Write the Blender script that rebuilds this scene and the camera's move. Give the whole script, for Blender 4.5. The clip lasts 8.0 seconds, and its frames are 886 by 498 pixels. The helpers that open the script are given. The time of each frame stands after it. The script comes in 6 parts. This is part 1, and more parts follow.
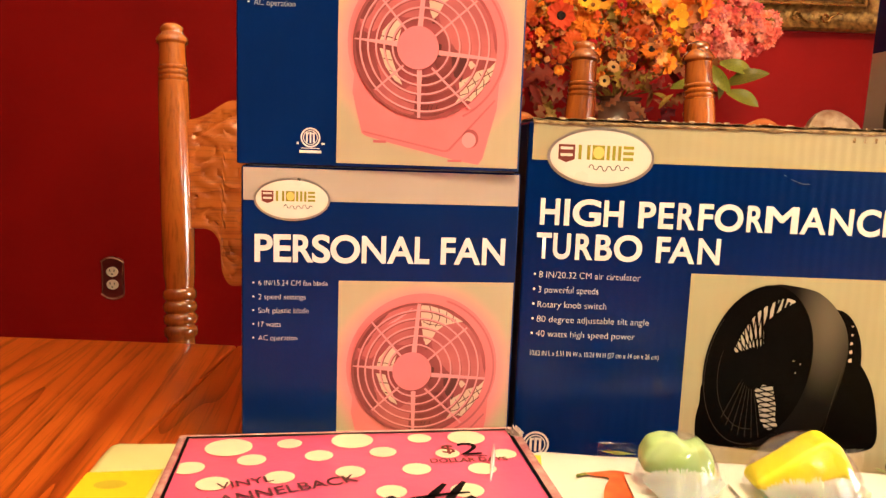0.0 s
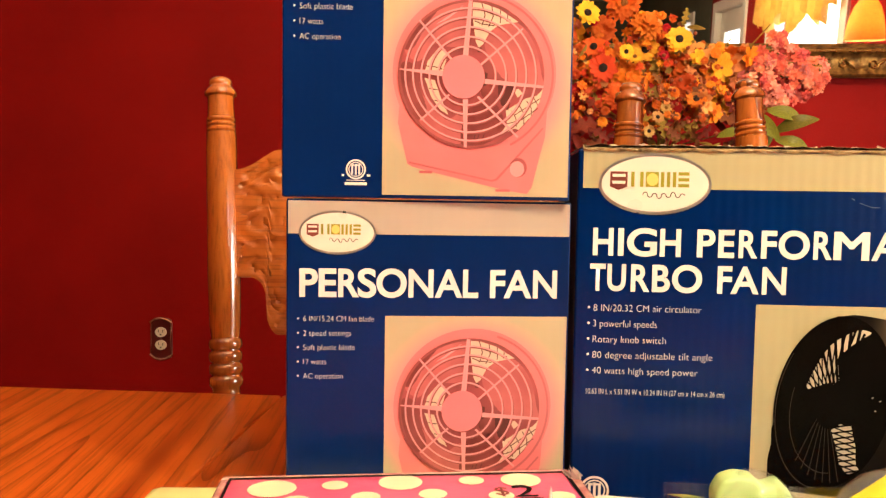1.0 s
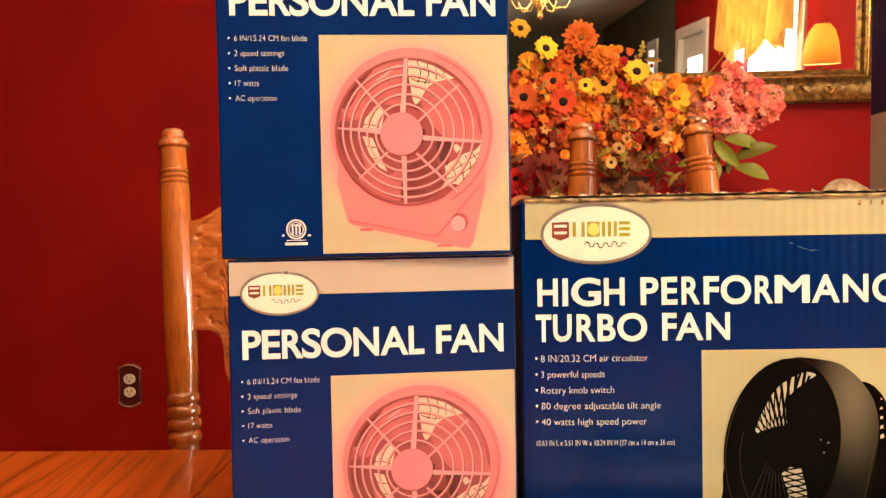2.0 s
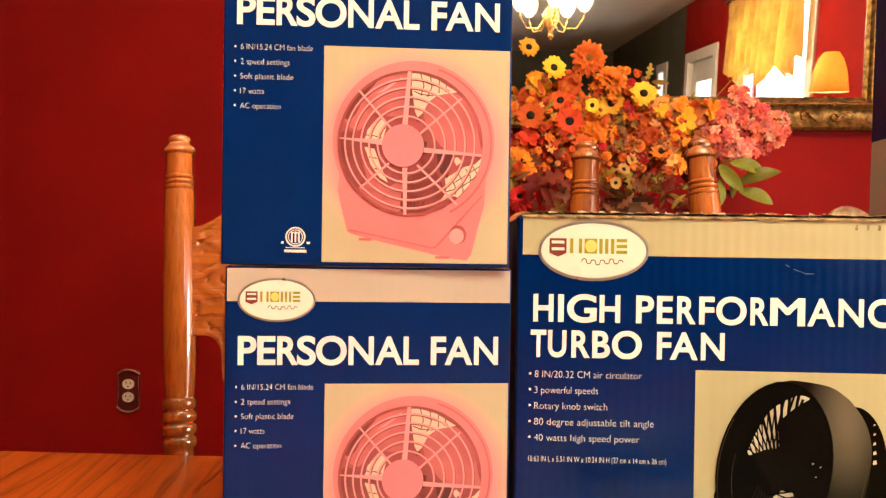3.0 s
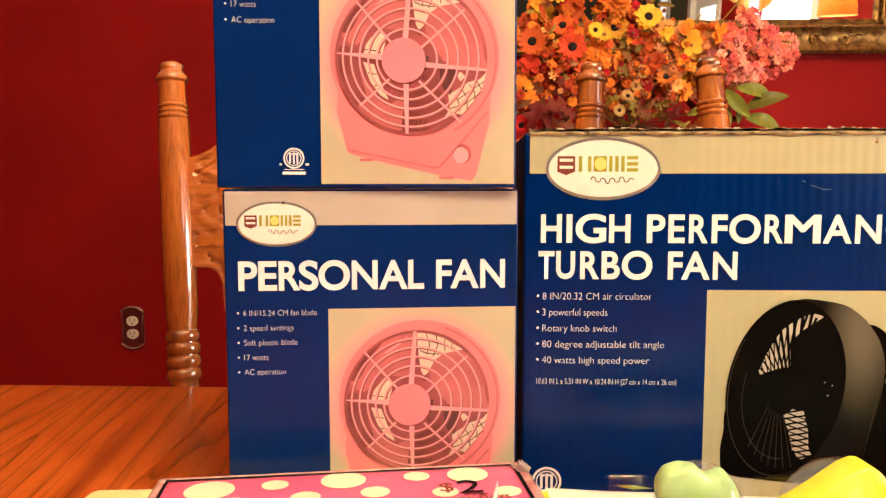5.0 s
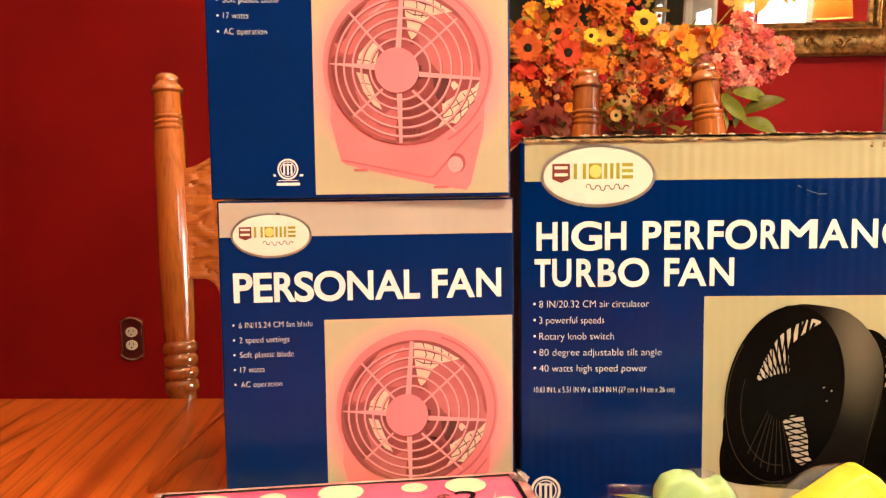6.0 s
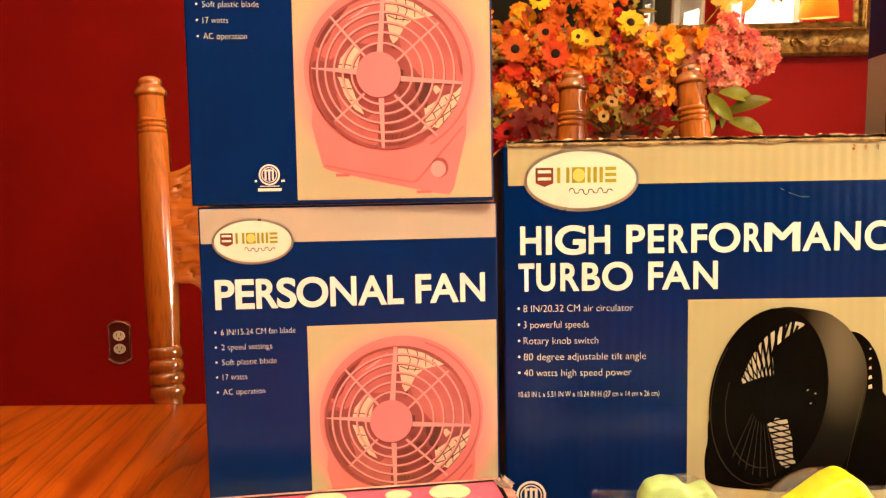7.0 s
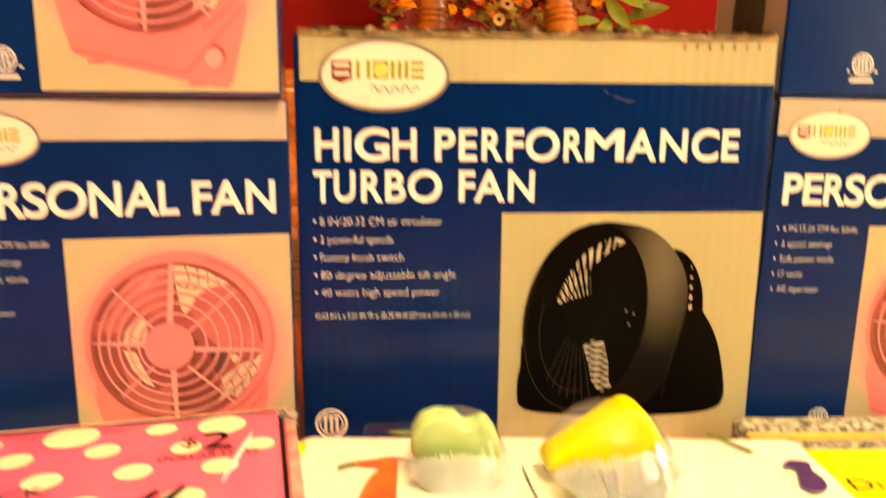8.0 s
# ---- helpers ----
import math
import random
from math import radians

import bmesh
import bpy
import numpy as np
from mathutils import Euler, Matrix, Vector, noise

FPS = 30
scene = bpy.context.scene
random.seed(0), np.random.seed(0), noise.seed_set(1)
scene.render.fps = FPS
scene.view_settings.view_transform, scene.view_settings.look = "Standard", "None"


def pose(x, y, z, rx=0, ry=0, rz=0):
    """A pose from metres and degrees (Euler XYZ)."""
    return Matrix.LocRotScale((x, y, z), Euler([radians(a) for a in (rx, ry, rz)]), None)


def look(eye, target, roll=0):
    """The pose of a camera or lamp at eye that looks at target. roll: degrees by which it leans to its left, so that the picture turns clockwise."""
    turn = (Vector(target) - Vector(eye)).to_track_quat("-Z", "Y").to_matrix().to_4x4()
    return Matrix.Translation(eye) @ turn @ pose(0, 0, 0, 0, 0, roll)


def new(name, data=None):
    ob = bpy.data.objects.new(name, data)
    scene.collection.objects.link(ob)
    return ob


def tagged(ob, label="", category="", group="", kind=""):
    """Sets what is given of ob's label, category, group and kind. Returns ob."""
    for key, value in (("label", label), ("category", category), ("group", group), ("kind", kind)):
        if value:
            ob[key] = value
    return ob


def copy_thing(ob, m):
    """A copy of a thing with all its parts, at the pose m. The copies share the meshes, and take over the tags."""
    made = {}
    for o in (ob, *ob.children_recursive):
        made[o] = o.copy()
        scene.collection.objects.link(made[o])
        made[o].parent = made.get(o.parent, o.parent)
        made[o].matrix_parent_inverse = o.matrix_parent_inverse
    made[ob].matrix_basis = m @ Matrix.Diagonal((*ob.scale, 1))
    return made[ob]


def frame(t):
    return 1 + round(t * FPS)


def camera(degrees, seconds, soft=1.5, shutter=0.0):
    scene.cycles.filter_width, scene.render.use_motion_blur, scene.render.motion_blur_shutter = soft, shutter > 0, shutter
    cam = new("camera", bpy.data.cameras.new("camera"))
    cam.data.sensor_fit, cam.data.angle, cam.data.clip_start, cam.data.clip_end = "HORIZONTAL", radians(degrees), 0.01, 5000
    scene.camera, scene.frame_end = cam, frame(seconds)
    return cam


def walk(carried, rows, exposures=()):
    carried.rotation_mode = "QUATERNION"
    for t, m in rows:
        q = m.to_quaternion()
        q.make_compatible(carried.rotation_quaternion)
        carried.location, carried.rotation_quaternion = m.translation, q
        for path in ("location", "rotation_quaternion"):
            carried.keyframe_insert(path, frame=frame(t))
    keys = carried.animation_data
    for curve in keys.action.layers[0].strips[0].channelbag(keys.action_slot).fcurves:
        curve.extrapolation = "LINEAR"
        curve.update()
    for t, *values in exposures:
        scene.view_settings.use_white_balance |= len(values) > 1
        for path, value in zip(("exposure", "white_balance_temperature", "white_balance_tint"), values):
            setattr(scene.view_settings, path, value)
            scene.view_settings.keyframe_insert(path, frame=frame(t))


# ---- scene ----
cam = camera(60.0, 8.0, soft=1.35, shutter=0.4)
PATH = [
    (0, (-0.052, -0.562, 1.007), (-0.057, 1.417, 0.718), 2.1),
    (0.3, (-0.055, -0.544, 1.007), (-0.052, 1.441, 0.761), 3.3),
    (0.5, (-0.054, -0.547, 0.998), (-0.049, 1.448, 0.85), 1.8),
    (1, (-0.055, -0.547, 0.983), (-0.179, 1.445, 0.856), 0.9),
    (1.5, (-0.048, -0.534, 0.982), (-0.147, 1.459, 0.845), 1.4),
    (1.8, (-0.037, -0.538, 1.002), (-0.116, 1.458, 0.893), 0.6),
    (2, (-0.031, -0.543, 1.002), (-0.098, 1.455, 0.949), -1.0),
    (3.3, (-0.026, -0.546, 0.996), (-0.107, 1.452, 0.985), 1.1),
    (3.5, (-0.026, -0.539, 0.991), (-0.113, 1.455, 0.866), 0.4),
    (4, (-0.026, -0.532, 0.989), (-0.115, 1.457, 0.797), 0.3),
    (5.5, (-0.031, -0.529, 0.988), (-0.102, 1.463, 0.822), -0.2),
    (6, (-0.027, -0.528, 0.99), (-0.104, 1.464, 0.83), -0.7),
    (6.5, (-0.025, -0.523, 0.99), (-0.079, 1.469, 0.83), -0.7),
    (7, (-0.022, -0.525, 0.993), (-0.075, 1.467, 0.833), -1.0),
    (7.3, (-0.012, -0.522, 0.995), (-0.048, 1.472, 0.848), -1.1),
    (7.5, (0.015, -0.511, 1.001), (0.05, 1.483, 0.848), -1.2),
    (7.7, (0.036, -0.487, 1.03), (0.126, 1.476, 0.655), 0.7),
    (8, (0.061, -0.469, 0.985), (0.201, 1.487, 0.593), 0.4),
]
walk(cam, [(t, look(eye, target, roll)) for t, eye, target, roll in PATH], [(0, -0.14, 6200, 11), (0.5, -0.08, 6150, 10), (1.0, 0.0, 6100, 9), (2.0, 0.0, 6000, 8), (5.5, 0.0, 5700, 7), (6.5, 0.0, 6050, 8), (7.0, -0.03, 6750, 8), (7.5, 0.0, 7200, 6), (8.0, 0.02, 7850, 5)])

# ---- world and lamps ----
world = bpy.data.worlds.new("world")
scene.world = world
world.use_nodes = True
wn = world.node_tree.nodes
sky = wn.new("ShaderNodeTexSky")
sky.sky_type, sky.sun_disc = "NISHITA", False
sky.sun_elevation, sky.sun_rotation = radians(35), radians(100)
world.node_tree.links.new(sky.outputs[0], wn["Background"].inputs[0])
wn["Background"].inputs[1].default_value = 0.12

BULB_WATTS, BULB_TINT = 22.8, (1.0, 0.73, 0.42)


def bulb_lamp(x, y, z, watts=BULB_WATTS, size=0.03):
    lamp = bpy.data.lights.new("bulb_light", "POINT")
    lamp.energy, lamp.color, lamp.shadow_soft_size = watts, BULB_TINT, size
    ob = new("bulb_light", lamp)
    ob.location = (x, y, z)
    return ob


def window_light(x, y, z, width, height, watts):
    """Daylight that enters by a window opening of the east wall and shines to the west."""
    lamp = bpy.data.lights.new("window_light", "AREA")
    lamp.shape, lamp.size, lamp.size_y = "RECTANGLE", height, width
    lamp.energy, lamp.color = watts, (1.0, 0.86, 0.66)
    ob = new("window_light", lamp)
    ob.matrix_world = pose(x, y, z, 0, 90, 0)
    return ob


window_light(1.835, 0.08, 1.09, 0.52, 0.50, 19.0)


# ---- materials ----
def material(name, color, rough=0.5, metal=0.0, vary=0.0, scale=20.0, bump=0.0, bump_scale=80.0, coat=0.0, second=None, stretch=(1, 1, 1), detail=4.0):
    """A principled surface whose colour drifts between color and second by noise, with fine relief."""
    m = bpy.data.materials.new(name)
    m.use_nodes = True
    n, l = m.node_tree.nodes, m.node_tree.links
    b = n["Principled BSDF"]
    b.inputs["Base Color"].default_value = (*color, 1)
    b.inputs["Roughness"].default_value = rough
    b.inputs["Metallic"].default_value = metal
    b.inputs["Coat Weight"].default_value = coat
    b.inputs["Coat Roughness"].default_value = 0.12
    tc = n.new("ShaderNodeTexCoord")
    mp = n.new("ShaderNodeMapping")
    mp.inputs["Scale"].default_value = stretch
    l.new(tc.outputs["Object"], mp.inputs[0])
    if vary or second:
        t = n.new("ShaderNodeTexNoise")
        t.inputs["Scale"].default_value, t.inputs["Detail"].default_value = scale, detail
        l.new(mp.outputs[0], t.inputs["Vector"])
        mix = n.new("ShaderNodeMix")
        mix.data_type = "RGBA"
        other = second or [c * (1 - vary) for c in color]
        mix.inputs["A"].default_value, mix.inputs["B"].default_value = (*color, 1), (*other, 1)
        ramp = n.new("ShaderNodeMapRange")
        ramp.inputs["From Min"].default_value, ramp.inputs["From Max"].default_value = 0.35, 0.68
        l.new(t.outputs["Fac"], ramp.inputs[0])
        l.new(ramp.outputs[0], mix.inputs["Factor"])
        l.new(mix.outputs["Result"], b.inputs["Base Color"])
        rr = n.new("ShaderNodeMapRange")
        rr.inputs["To Min"].default_value, rr.inputs["To Max"].default_value = max(0.02, rough - 0.06), min(1, rough + 0.1)
        l.new(t.outputs["Fac"], rr.inputs[0])
        l.new(rr.outputs[0], b.inputs["Roughness"])
    if bump:
        t2 = n.new("ShaderNodeTexNoise")
        t2.inputs["Scale"].default_value, t2.inputs["Detail"].default_value = bump_scale, 5
        l.new(mp.outputs[0], t2.inputs["Vector"])
        bp = n.new("ShaderNodeBump")
        bp.inputs["Strength"].default_value, bp.inputs["Distance"].default_value = bump, 0.004
        l.new(t2.outputs["Fac"], bp.inputs["Height"])
        l.new(bp.outputs[0], b.inputs["Normal"])
    return m


def wood(name, light, dark, axis="Y", rough=0.3, coat=0.35, scale=9.0, rings=11.0, fade=0.55, draw=0.12, pore=0.62, turn=0.0):
    """Oak with stretched cathedral grain and open pores, running along one axis."""
    m = bpy.data.materials.new(name)
    m.use_nodes = True
    n, l = m.node_tree.nodes, m.node_tree.links
    b = n["Principled BSDF"]
    b.inputs["Roughness"].default_value = rough
    b.inputs["Coat Weight"].default_value, b.inputs["Coat Roughness"].default_value = coat, 0.15
    tc, mp, mp2 = n.new("ShaderNodeTexCoord"), n.new("ShaderNodeMapping"), n.new("ShaderNodeMapping")
    long = {"X": (draw, 1, 1), "Y": (1, draw, 1), "Z": (1, 1, draw)}[axis]
    mp.inputs["Scale"].default_value = long
    mp2.inputs["Scale"].default_value = [(0.03 if c < 1 else 1) for c in long]
    info = n.new("ShaderNodeObjectInfo")
    add = n.new("ShaderNodeVectorMath")
    add.operation = "ADD"
    l.new(tc.outputs["Object"], add.inputs[0])
    l.new(info.outputs["Random"], add.inputs[1])
    spin = n.new("ShaderNodeVectorRotate")
    spin.rotation_type = "Z_AXIS"
    spin.inputs["Angle"].default_value = radians(turn)
    l.new(add.outputs[0], spin.inputs[0])
    l.new(spin.outputs[0], mp.inputs[0])
    l.new(spin.outputs[0], mp2.inputs[0])
    warp = n.new("ShaderNodeTexNoise")
    warp.inputs["Scale"].default_value, warp.inputs["Detail"].default_value = scale, 2
    l.new(mp.outputs[0], warp.inputs["Vector"])
    mul = n.new("ShaderNodeMath")
    mul.operation = "MULTIPLY"
    mul.inputs[1].default_value = rings
    l.new(warp.outputs["Fac"], mul.inputs[0])
    fr = n.new("ShaderNodeMath")
    fr.operation = "FRACT"
    l.new(mul.outputs[0], fr.inputs[0])
    pores = n.new("ShaderNodeTexNoise")
    pores.inputs["Scale"].default_value, pores.inputs["Detail"].default_value = 320, 3
    l.new(mp2.outputs[0], pores.inputs["Vector"])
    ramp = n.new("ShaderNodeValToRGB")
    ramp.color_ramp.elements[0].color, ramp.color_ramp.elements[1].color = (*dark, 1), (*light, 1)
    ramp.color_ramp.elements[0].position, ramp.color_ramp.elements[1].position = 0.0, fade
    late = ramp.color_ramp.elements.new(1.0)
    late.color = (*[0.10 * d + 0.90 * c for d, c in zip(dark, light)], 1)
    mid = ramp.color_ramp.elements.new(fade * 0.4)
    mid.color = (*[0.35 * d + 0.65 * c for d, c in zip(dark, light)], 1)
    l.new(fr.outputs[0], ramp.inputs[0])
    pr = n.new("ShaderNodeMapRange")
    pr.inputs["From Min"].default_value, pr.inputs["From Max"].default_value = 0.32, 0.5
    pr.inputs["To Min"].default_value, pr.inputs["To Max"].default_value = pore, 1.0
    l.new(pores.outputs["Fac"], pr.inputs[0])
    mix = n.new("ShaderNodeMix")
    mix.data_type, mix.blend_type = "RGBA", "MULTIPLY"
    mix.inputs["Factor"].default_value = 1.0
    l.new(ramp.outputs[0], mix.inputs["A"])
    l.new(pr.outputs[0], mix.inputs["B"])
    l.new(mix.outputs["Result"], b.inputs["Base Color"])
    bp = n.new("ShaderNodeBump")
    bp.inputs["Strength"].default_value, bp.inputs["Distance"].default_value = 0.25, 0.0006
    l.new(pr.outputs[0], bp.inputs["Height"])
    l.new(bp.outputs[0], b.inputs["Normal"])
    return m


def printed(name, color, flutes=0.15, rough=0.18, vary=0.12):
    """Laminated print on corrugated card: faint upright flutes, scuffs and uneven gloss."""
    m = material(name, color, rough, vary=vary, scale=14, coat=0.08)
    n, l = m.node_tree.nodes, m.node_tree.links
    b = n["Principled BSDF"]
    b.inputs["Specular IOR Level"].default_value = 0.15
    tc = n.new("ShaderNodeTexCoord")
    wave = n.new("ShaderNodeTexWave")
    wave.bands_direction = "X"
    wave.inputs["Scale"].default_value, wave.inputs["Distortion"].default_value = 42, 0.6
    wave.inputs["Detail Scale"].default_value = 0.5
    dents = n.new("ShaderNodeTexNoise")
    dents.inputs["Scale"].default_value = 9
    l.new(tc.outputs["Object"], wave.inputs["Vector"])
    l.new(tc.outputs["Object"], dents.inputs["Vector"])
    mul = n.new("ShaderNodeMath")
    mul.operation = "MULTIPLY"
    l.new(wave.outputs["Fac"], mul.inputs[0])
    l.new(dents.outputs["Fac"], mul.inputs[1])
    add = n.new("ShaderNodeMath")
    add.operation = "ADD"
    l.new(mul.outputs[0], add.inputs[0])
    l.new(dents.outputs["Fac"], add.inputs[1])
    bp = n.new("ShaderNodeBump")
    bp.inputs["Strength"].default_value, bp.inputs["Distance"].default_value = flutes, 0.003
    l.new(add.outputs[0], bp.inputs["Height"])
    l.new(bp.outputs[0], b.inputs["Normal"])
    l.new(bp.outputs[0], b.inputs["Coat Normal"])
    return m


def glass(name, tint=(1, 1, 1), rough=0.02, ior=1.45):
    m = bpy.data.materials.new(name)
    m.use_nodes = True
    b = m.node_tree.nodes["Principled BSDF"]
    b.inputs["Base Color"].default_value = (*tint, 1)
    b.inputs["Roughness"].default_value, b.inputs["IOR"].default_value = rough, ior
    b.inputs["Transmission Weight"].default_value = 1.0
    return m


def glow(name, color, strength):
    m = bpy.data.materials.new(name)
    m.use_nodes = True
    n = m.node_tree.nodes
    e = n.new("ShaderNodeEmission")
    e.inputs[0].default_value, e.inputs[1].default_value = (*color, 1), strength
    m.node_tree.links.new(e.outputs[0], n["Material Output"].inputs[0])
    return m


RED = material("red_wall_paint", (0.295, 0.0045, 0.003), 0.62, vary=0.18, scale=3, bump=0.12, bump_scale=180)
RED.node_tree.nodes["Principled BSDF"].inputs["Specular IOR Level"].default_value = 0.12
GREEN = material("dark_green_wall_paint", (0.10, 0.105, 0.07), 0.6, vary=0.2, scale=3, bump=0.1, bump_scale=160)
CEILING = material("ceiling_paint", (0.80, 0.77, 0.68), 0.8, vary=0.06, scale=5, bump=0.2, bump_scale=120)
FLOOR = wood("floor_oak", (0.30, 0.15, 0.06), (0.12, 0.05, 0.02), "Y", 0.4)
WHITE_TRIM = material("white_trim_paint", (0.75, 0.74, 0.70), 0.4, vary=0.06, scale=8)
TABLE_OAK = wood("table_oak", (0.55, 0.115, 0.010), (0.24, 0.034, 0.004), "Y", 0.34, 0.12, 6, 22.0, 0.50, 0.075, 0.60, -8.0)
for paint, gloss in ((TABLE_OAK, 0.22), (RED, 0.12)):
    paint.node_tree.nodes["Principled BSDF"].inputs["Specular IOR Level"].default_value = gloss
CHAIR_OAK = wood("chair_oak", (0.46, 0.128, 0.015), (0.14, 0.028, 0.004), "Z", 0.22, 1.0, 9, 7.0, 0.8, 0.10, 0.72)
varnish = CHAIR_OAK.node_tree.nodes["Principled BSDF"]
varnish.inputs["Coat Roughness"].default_value, varnish.inputs["Coat IOR"].default_value = 0.10, 1.75
PANEL_OAK = wood("carved_oak", (0.46, 0.125, 0.015), (0.32, 0.074, 0.009), "X", 0.34, 0.5, 12, 8.0, 0.8)
BUFFET_OAK = wood("buffet_oak", (0.25, 0.10, 0.035), (0.10, 0.035, 0.012), "X", 0.35)

NAVY = printed("navy_print", (0.0022, 0.0175, 0.110), 0.03)
NAVY_T = printed("navy_print_corrugated", (0.0003, 0.0135, 0.100), 0.085)
GREY = printed("grey_print", (0.46, 0.405, 0.345), 0.03, vary=0.06)
GREY_T = printed("grey_print_corrugated", (0.42, 0.395, 0.24), 0.07, vary=0.06)
# blue that paints the glossy highlight at the carton's edge
EDGE_SHEEN = printed("edge_sheen_print", (0.0025, 0.018, 0.100), 0.03)
INK_WHITE = material("white_ink", (0.80, 0.80, 0.80), 0.35, vary=0.05)
BADGE_WHITE = material("badge_white", (0.78, 0.76, 0.67), 0.28, vary=0.04)
SILVER = material("silver_ink", (0.45, 0.43, 0.40), 0.28, 0.7, vary=0.3, scale=40)
INK_OLIVE = material("olive_ink", (0.30, 0.30, 0.015), 0.4)
INK_RED = material("red_brown_ink", (0.17, 0.035, 0.022), 0.4)
INK_BLACK = material("black_ink", (0.005, 0.0045, 0.0045), 0.35)
INK_SUN = material("amber_ink", (0.85, 0.62, 0.16), 0.4)
CARD = material("raw_card", (0.30, 0.20, 0.10), 0.8, vary=0.2, scale=60, bump=0.2)
PINK = material("pink_print", (0.78, 0.205, 0.225), 0.32, vary=0.1, scale=25, coat=0.06)
PINK_LIGHT = material("light_pink_print", (0.80, 0.33, 0.36), 0.32, vary=0.1, scale=25, coat=0.06)
PINK_DARK = material("dusky_pink_print", (0.40, 0.085, 0.095), 0.32, second=(0.24, 0.050, 0.055), scale=45, coat=0.06)
PINK_SHADE = material("deep_pink_print", (0.55, 0.13, 0.15), 0.32, vary=0.1, coat=0.06)
INK_MAROON = material("maroon_print", (0.10, 0.025, 0.025), 0.32, coat=0.06)
INK_CREAM = material("cream_print", (0.72, 0.55, 0.43), 0.32, vary=0.1, scale=60, coat=0.06)
FAN_BLACK = material("fan_black_print", (0.0030, 0.0024, 0.0020), 0.3, vary=0.4, scale=20, coat=0.06)
FAN_DARK = material("fan_charcoal_print", (0.0032, 0.0028, 0.0024), 0.3, vary=0.3, coat=0.06)
FAN_GREY = material("fan_grey_print", (0.085, 0.072, 0.055), 0.3, second=(0.035, 0.03, 0.024), scale=22, coat=0.06)
FAN_LINE = material("fan_line_print", (0.05, 0.042, 0.034), 0.3)
FOIL = material("crinkled_tape_edge", (0.34, 0.23, 0.10), 0.22, 0.0, second=(0.035, 0.016, 0.006), scale=85, bump=0.8, bump_scale=160)
for dark_ink in (FAN_BLACK, FAN_DARK, FAN_GREY, FAN_LINE, INK_BLACK):
    shader = dark_ink.node_tree.nodes["Principled BSDF"]
    shader.inputs["Specular IOR Level"].default_value, shader.inputs["Coat Weight"].default_value = 0.03, 0.0
TAPE = material("clear_tape", (0.34, 0.22, 0.10), 0.14, second=(0.05, 0.025, 0.010), scale=75, bump=1.0, bump_scale=150, coat=0.9)


# ---- mesh helpers ----
def part(name, bm, mat, parent=None, label="", smooth=False):
    me = bpy.data.meshes.new(name)
    bm.normal_update()
    bm.to_mesh(me)
    bm.free()
    for m in (mat if isinstance(mat, (list, tuple)) else [mat]):
        me.materials.append(m)
    if smooth:
        me.shade_smooth()
        me.set_sharp_from_angle(angle=radians(40))
    ob = new(name, me)
    if parent:
        ob.parent = parent
    if label:
        tagged(ob, label)
    return ob


def thing(name, label, category, m=None, group="", kind=""):
    ob = new(name)
    ob.empty_display_size = 0.05
    if m is not None:
        ob.matrix_basis = m
    return tagged(ob, label, category, group, kind)


def box(bm, lo, hi, bevel=0.0, seg=2):
    r = bmesh.ops.create_cube(bm, size=1)
    for v in r["verts"]:
        v.co = Vector([lo[i] + (hi[i] - lo[i]) * (v.co[i] + 0.5) for i in range(3)])
    if bevel:
        es = {e for v in r["verts"] for e in v.link_edges}
        bmesh.ops.bevel(bm, geom=list(es), offset=bevel, segments=seg, profile=0.5, affect="EDGES")
    return bm


def boxed(lo, hi, bevel=0.0, seg=2):
    return box(bmesh.new(), lo, hi, bevel, seg)


def lathe(profile, n=24, bm=None, m=None):
    """Turned shape about z from (radius, height) pairs."""
    bm = bm or bmesh.new()
    rings = []
    for r, z in profile:
        rings.append([bm.verts.new((r * math.cos(2 * math.pi * k / n), r * math.sin(2 * math.pi * k / n), z)) for k in range(n)])
    for a, b in zip(rings, rings[1:]):
        for k in range(n):
            bm.faces.new((a[k], a[(k + 1) % n], b[(k + 1) % n], b[k]))
    bm.faces.new(list(reversed(rings[0])))
    bm.faces.new(rings[-1])
    if m is not None:
        bmesh.ops.transform(bm, matrix=m, verts=[v for ring in rings for v in ring])
    return bm


def tube(points, radius, n=8, bm=None):
    """A round bar along points; radius may be one number or one per point."""
    bm = bm or bmesh.new()
    pts = [Vector(p) for p in points]
    rad = radius if isinstance(radius, (list, tuple)) else [radius] * len(pts)
    rings = []
    for i, p in enumerate(pts):
        d = (pts[min(i + 1, len(pts) - 1)] - pts[max(i - 1, 0)]).normalized()
        q = d.to_track_quat("Z", "Y")
        rings.append([bm.verts.new(p + q @ Vector((rad[i] * math.cos(2 * math.pi * k / n), rad[i] * math.sin(2 * math.pi * k / n), 0))) for k in range(n)])
    for a, b in zip(rings, rings[1:]):
        for k in range(n):
            bm.faces.new((a[k], a[(k + 1) % n], b[(k + 1) % n], b[k]))
    bm.faces.new(list(reversed(rings[0])))
    bm.faces.new(rings[-1])
    return bm


# ---- flat print on a face: u to the right, v up, one thin ink layer over another ----
INK = 0.00013


def poly(pts, layer, bm=None):
    bm = bm or bmesh.new()
    bm.faces.new([bm.verts.new((u, -layer * INK, v)) for u, v in pts])
    return bm


def rect(u0, v0, u1, v1, layer, bm=None):
    return poly([(u0, v0), (u1, v0), (u1, v1), (u0, v1)], layer, bm)


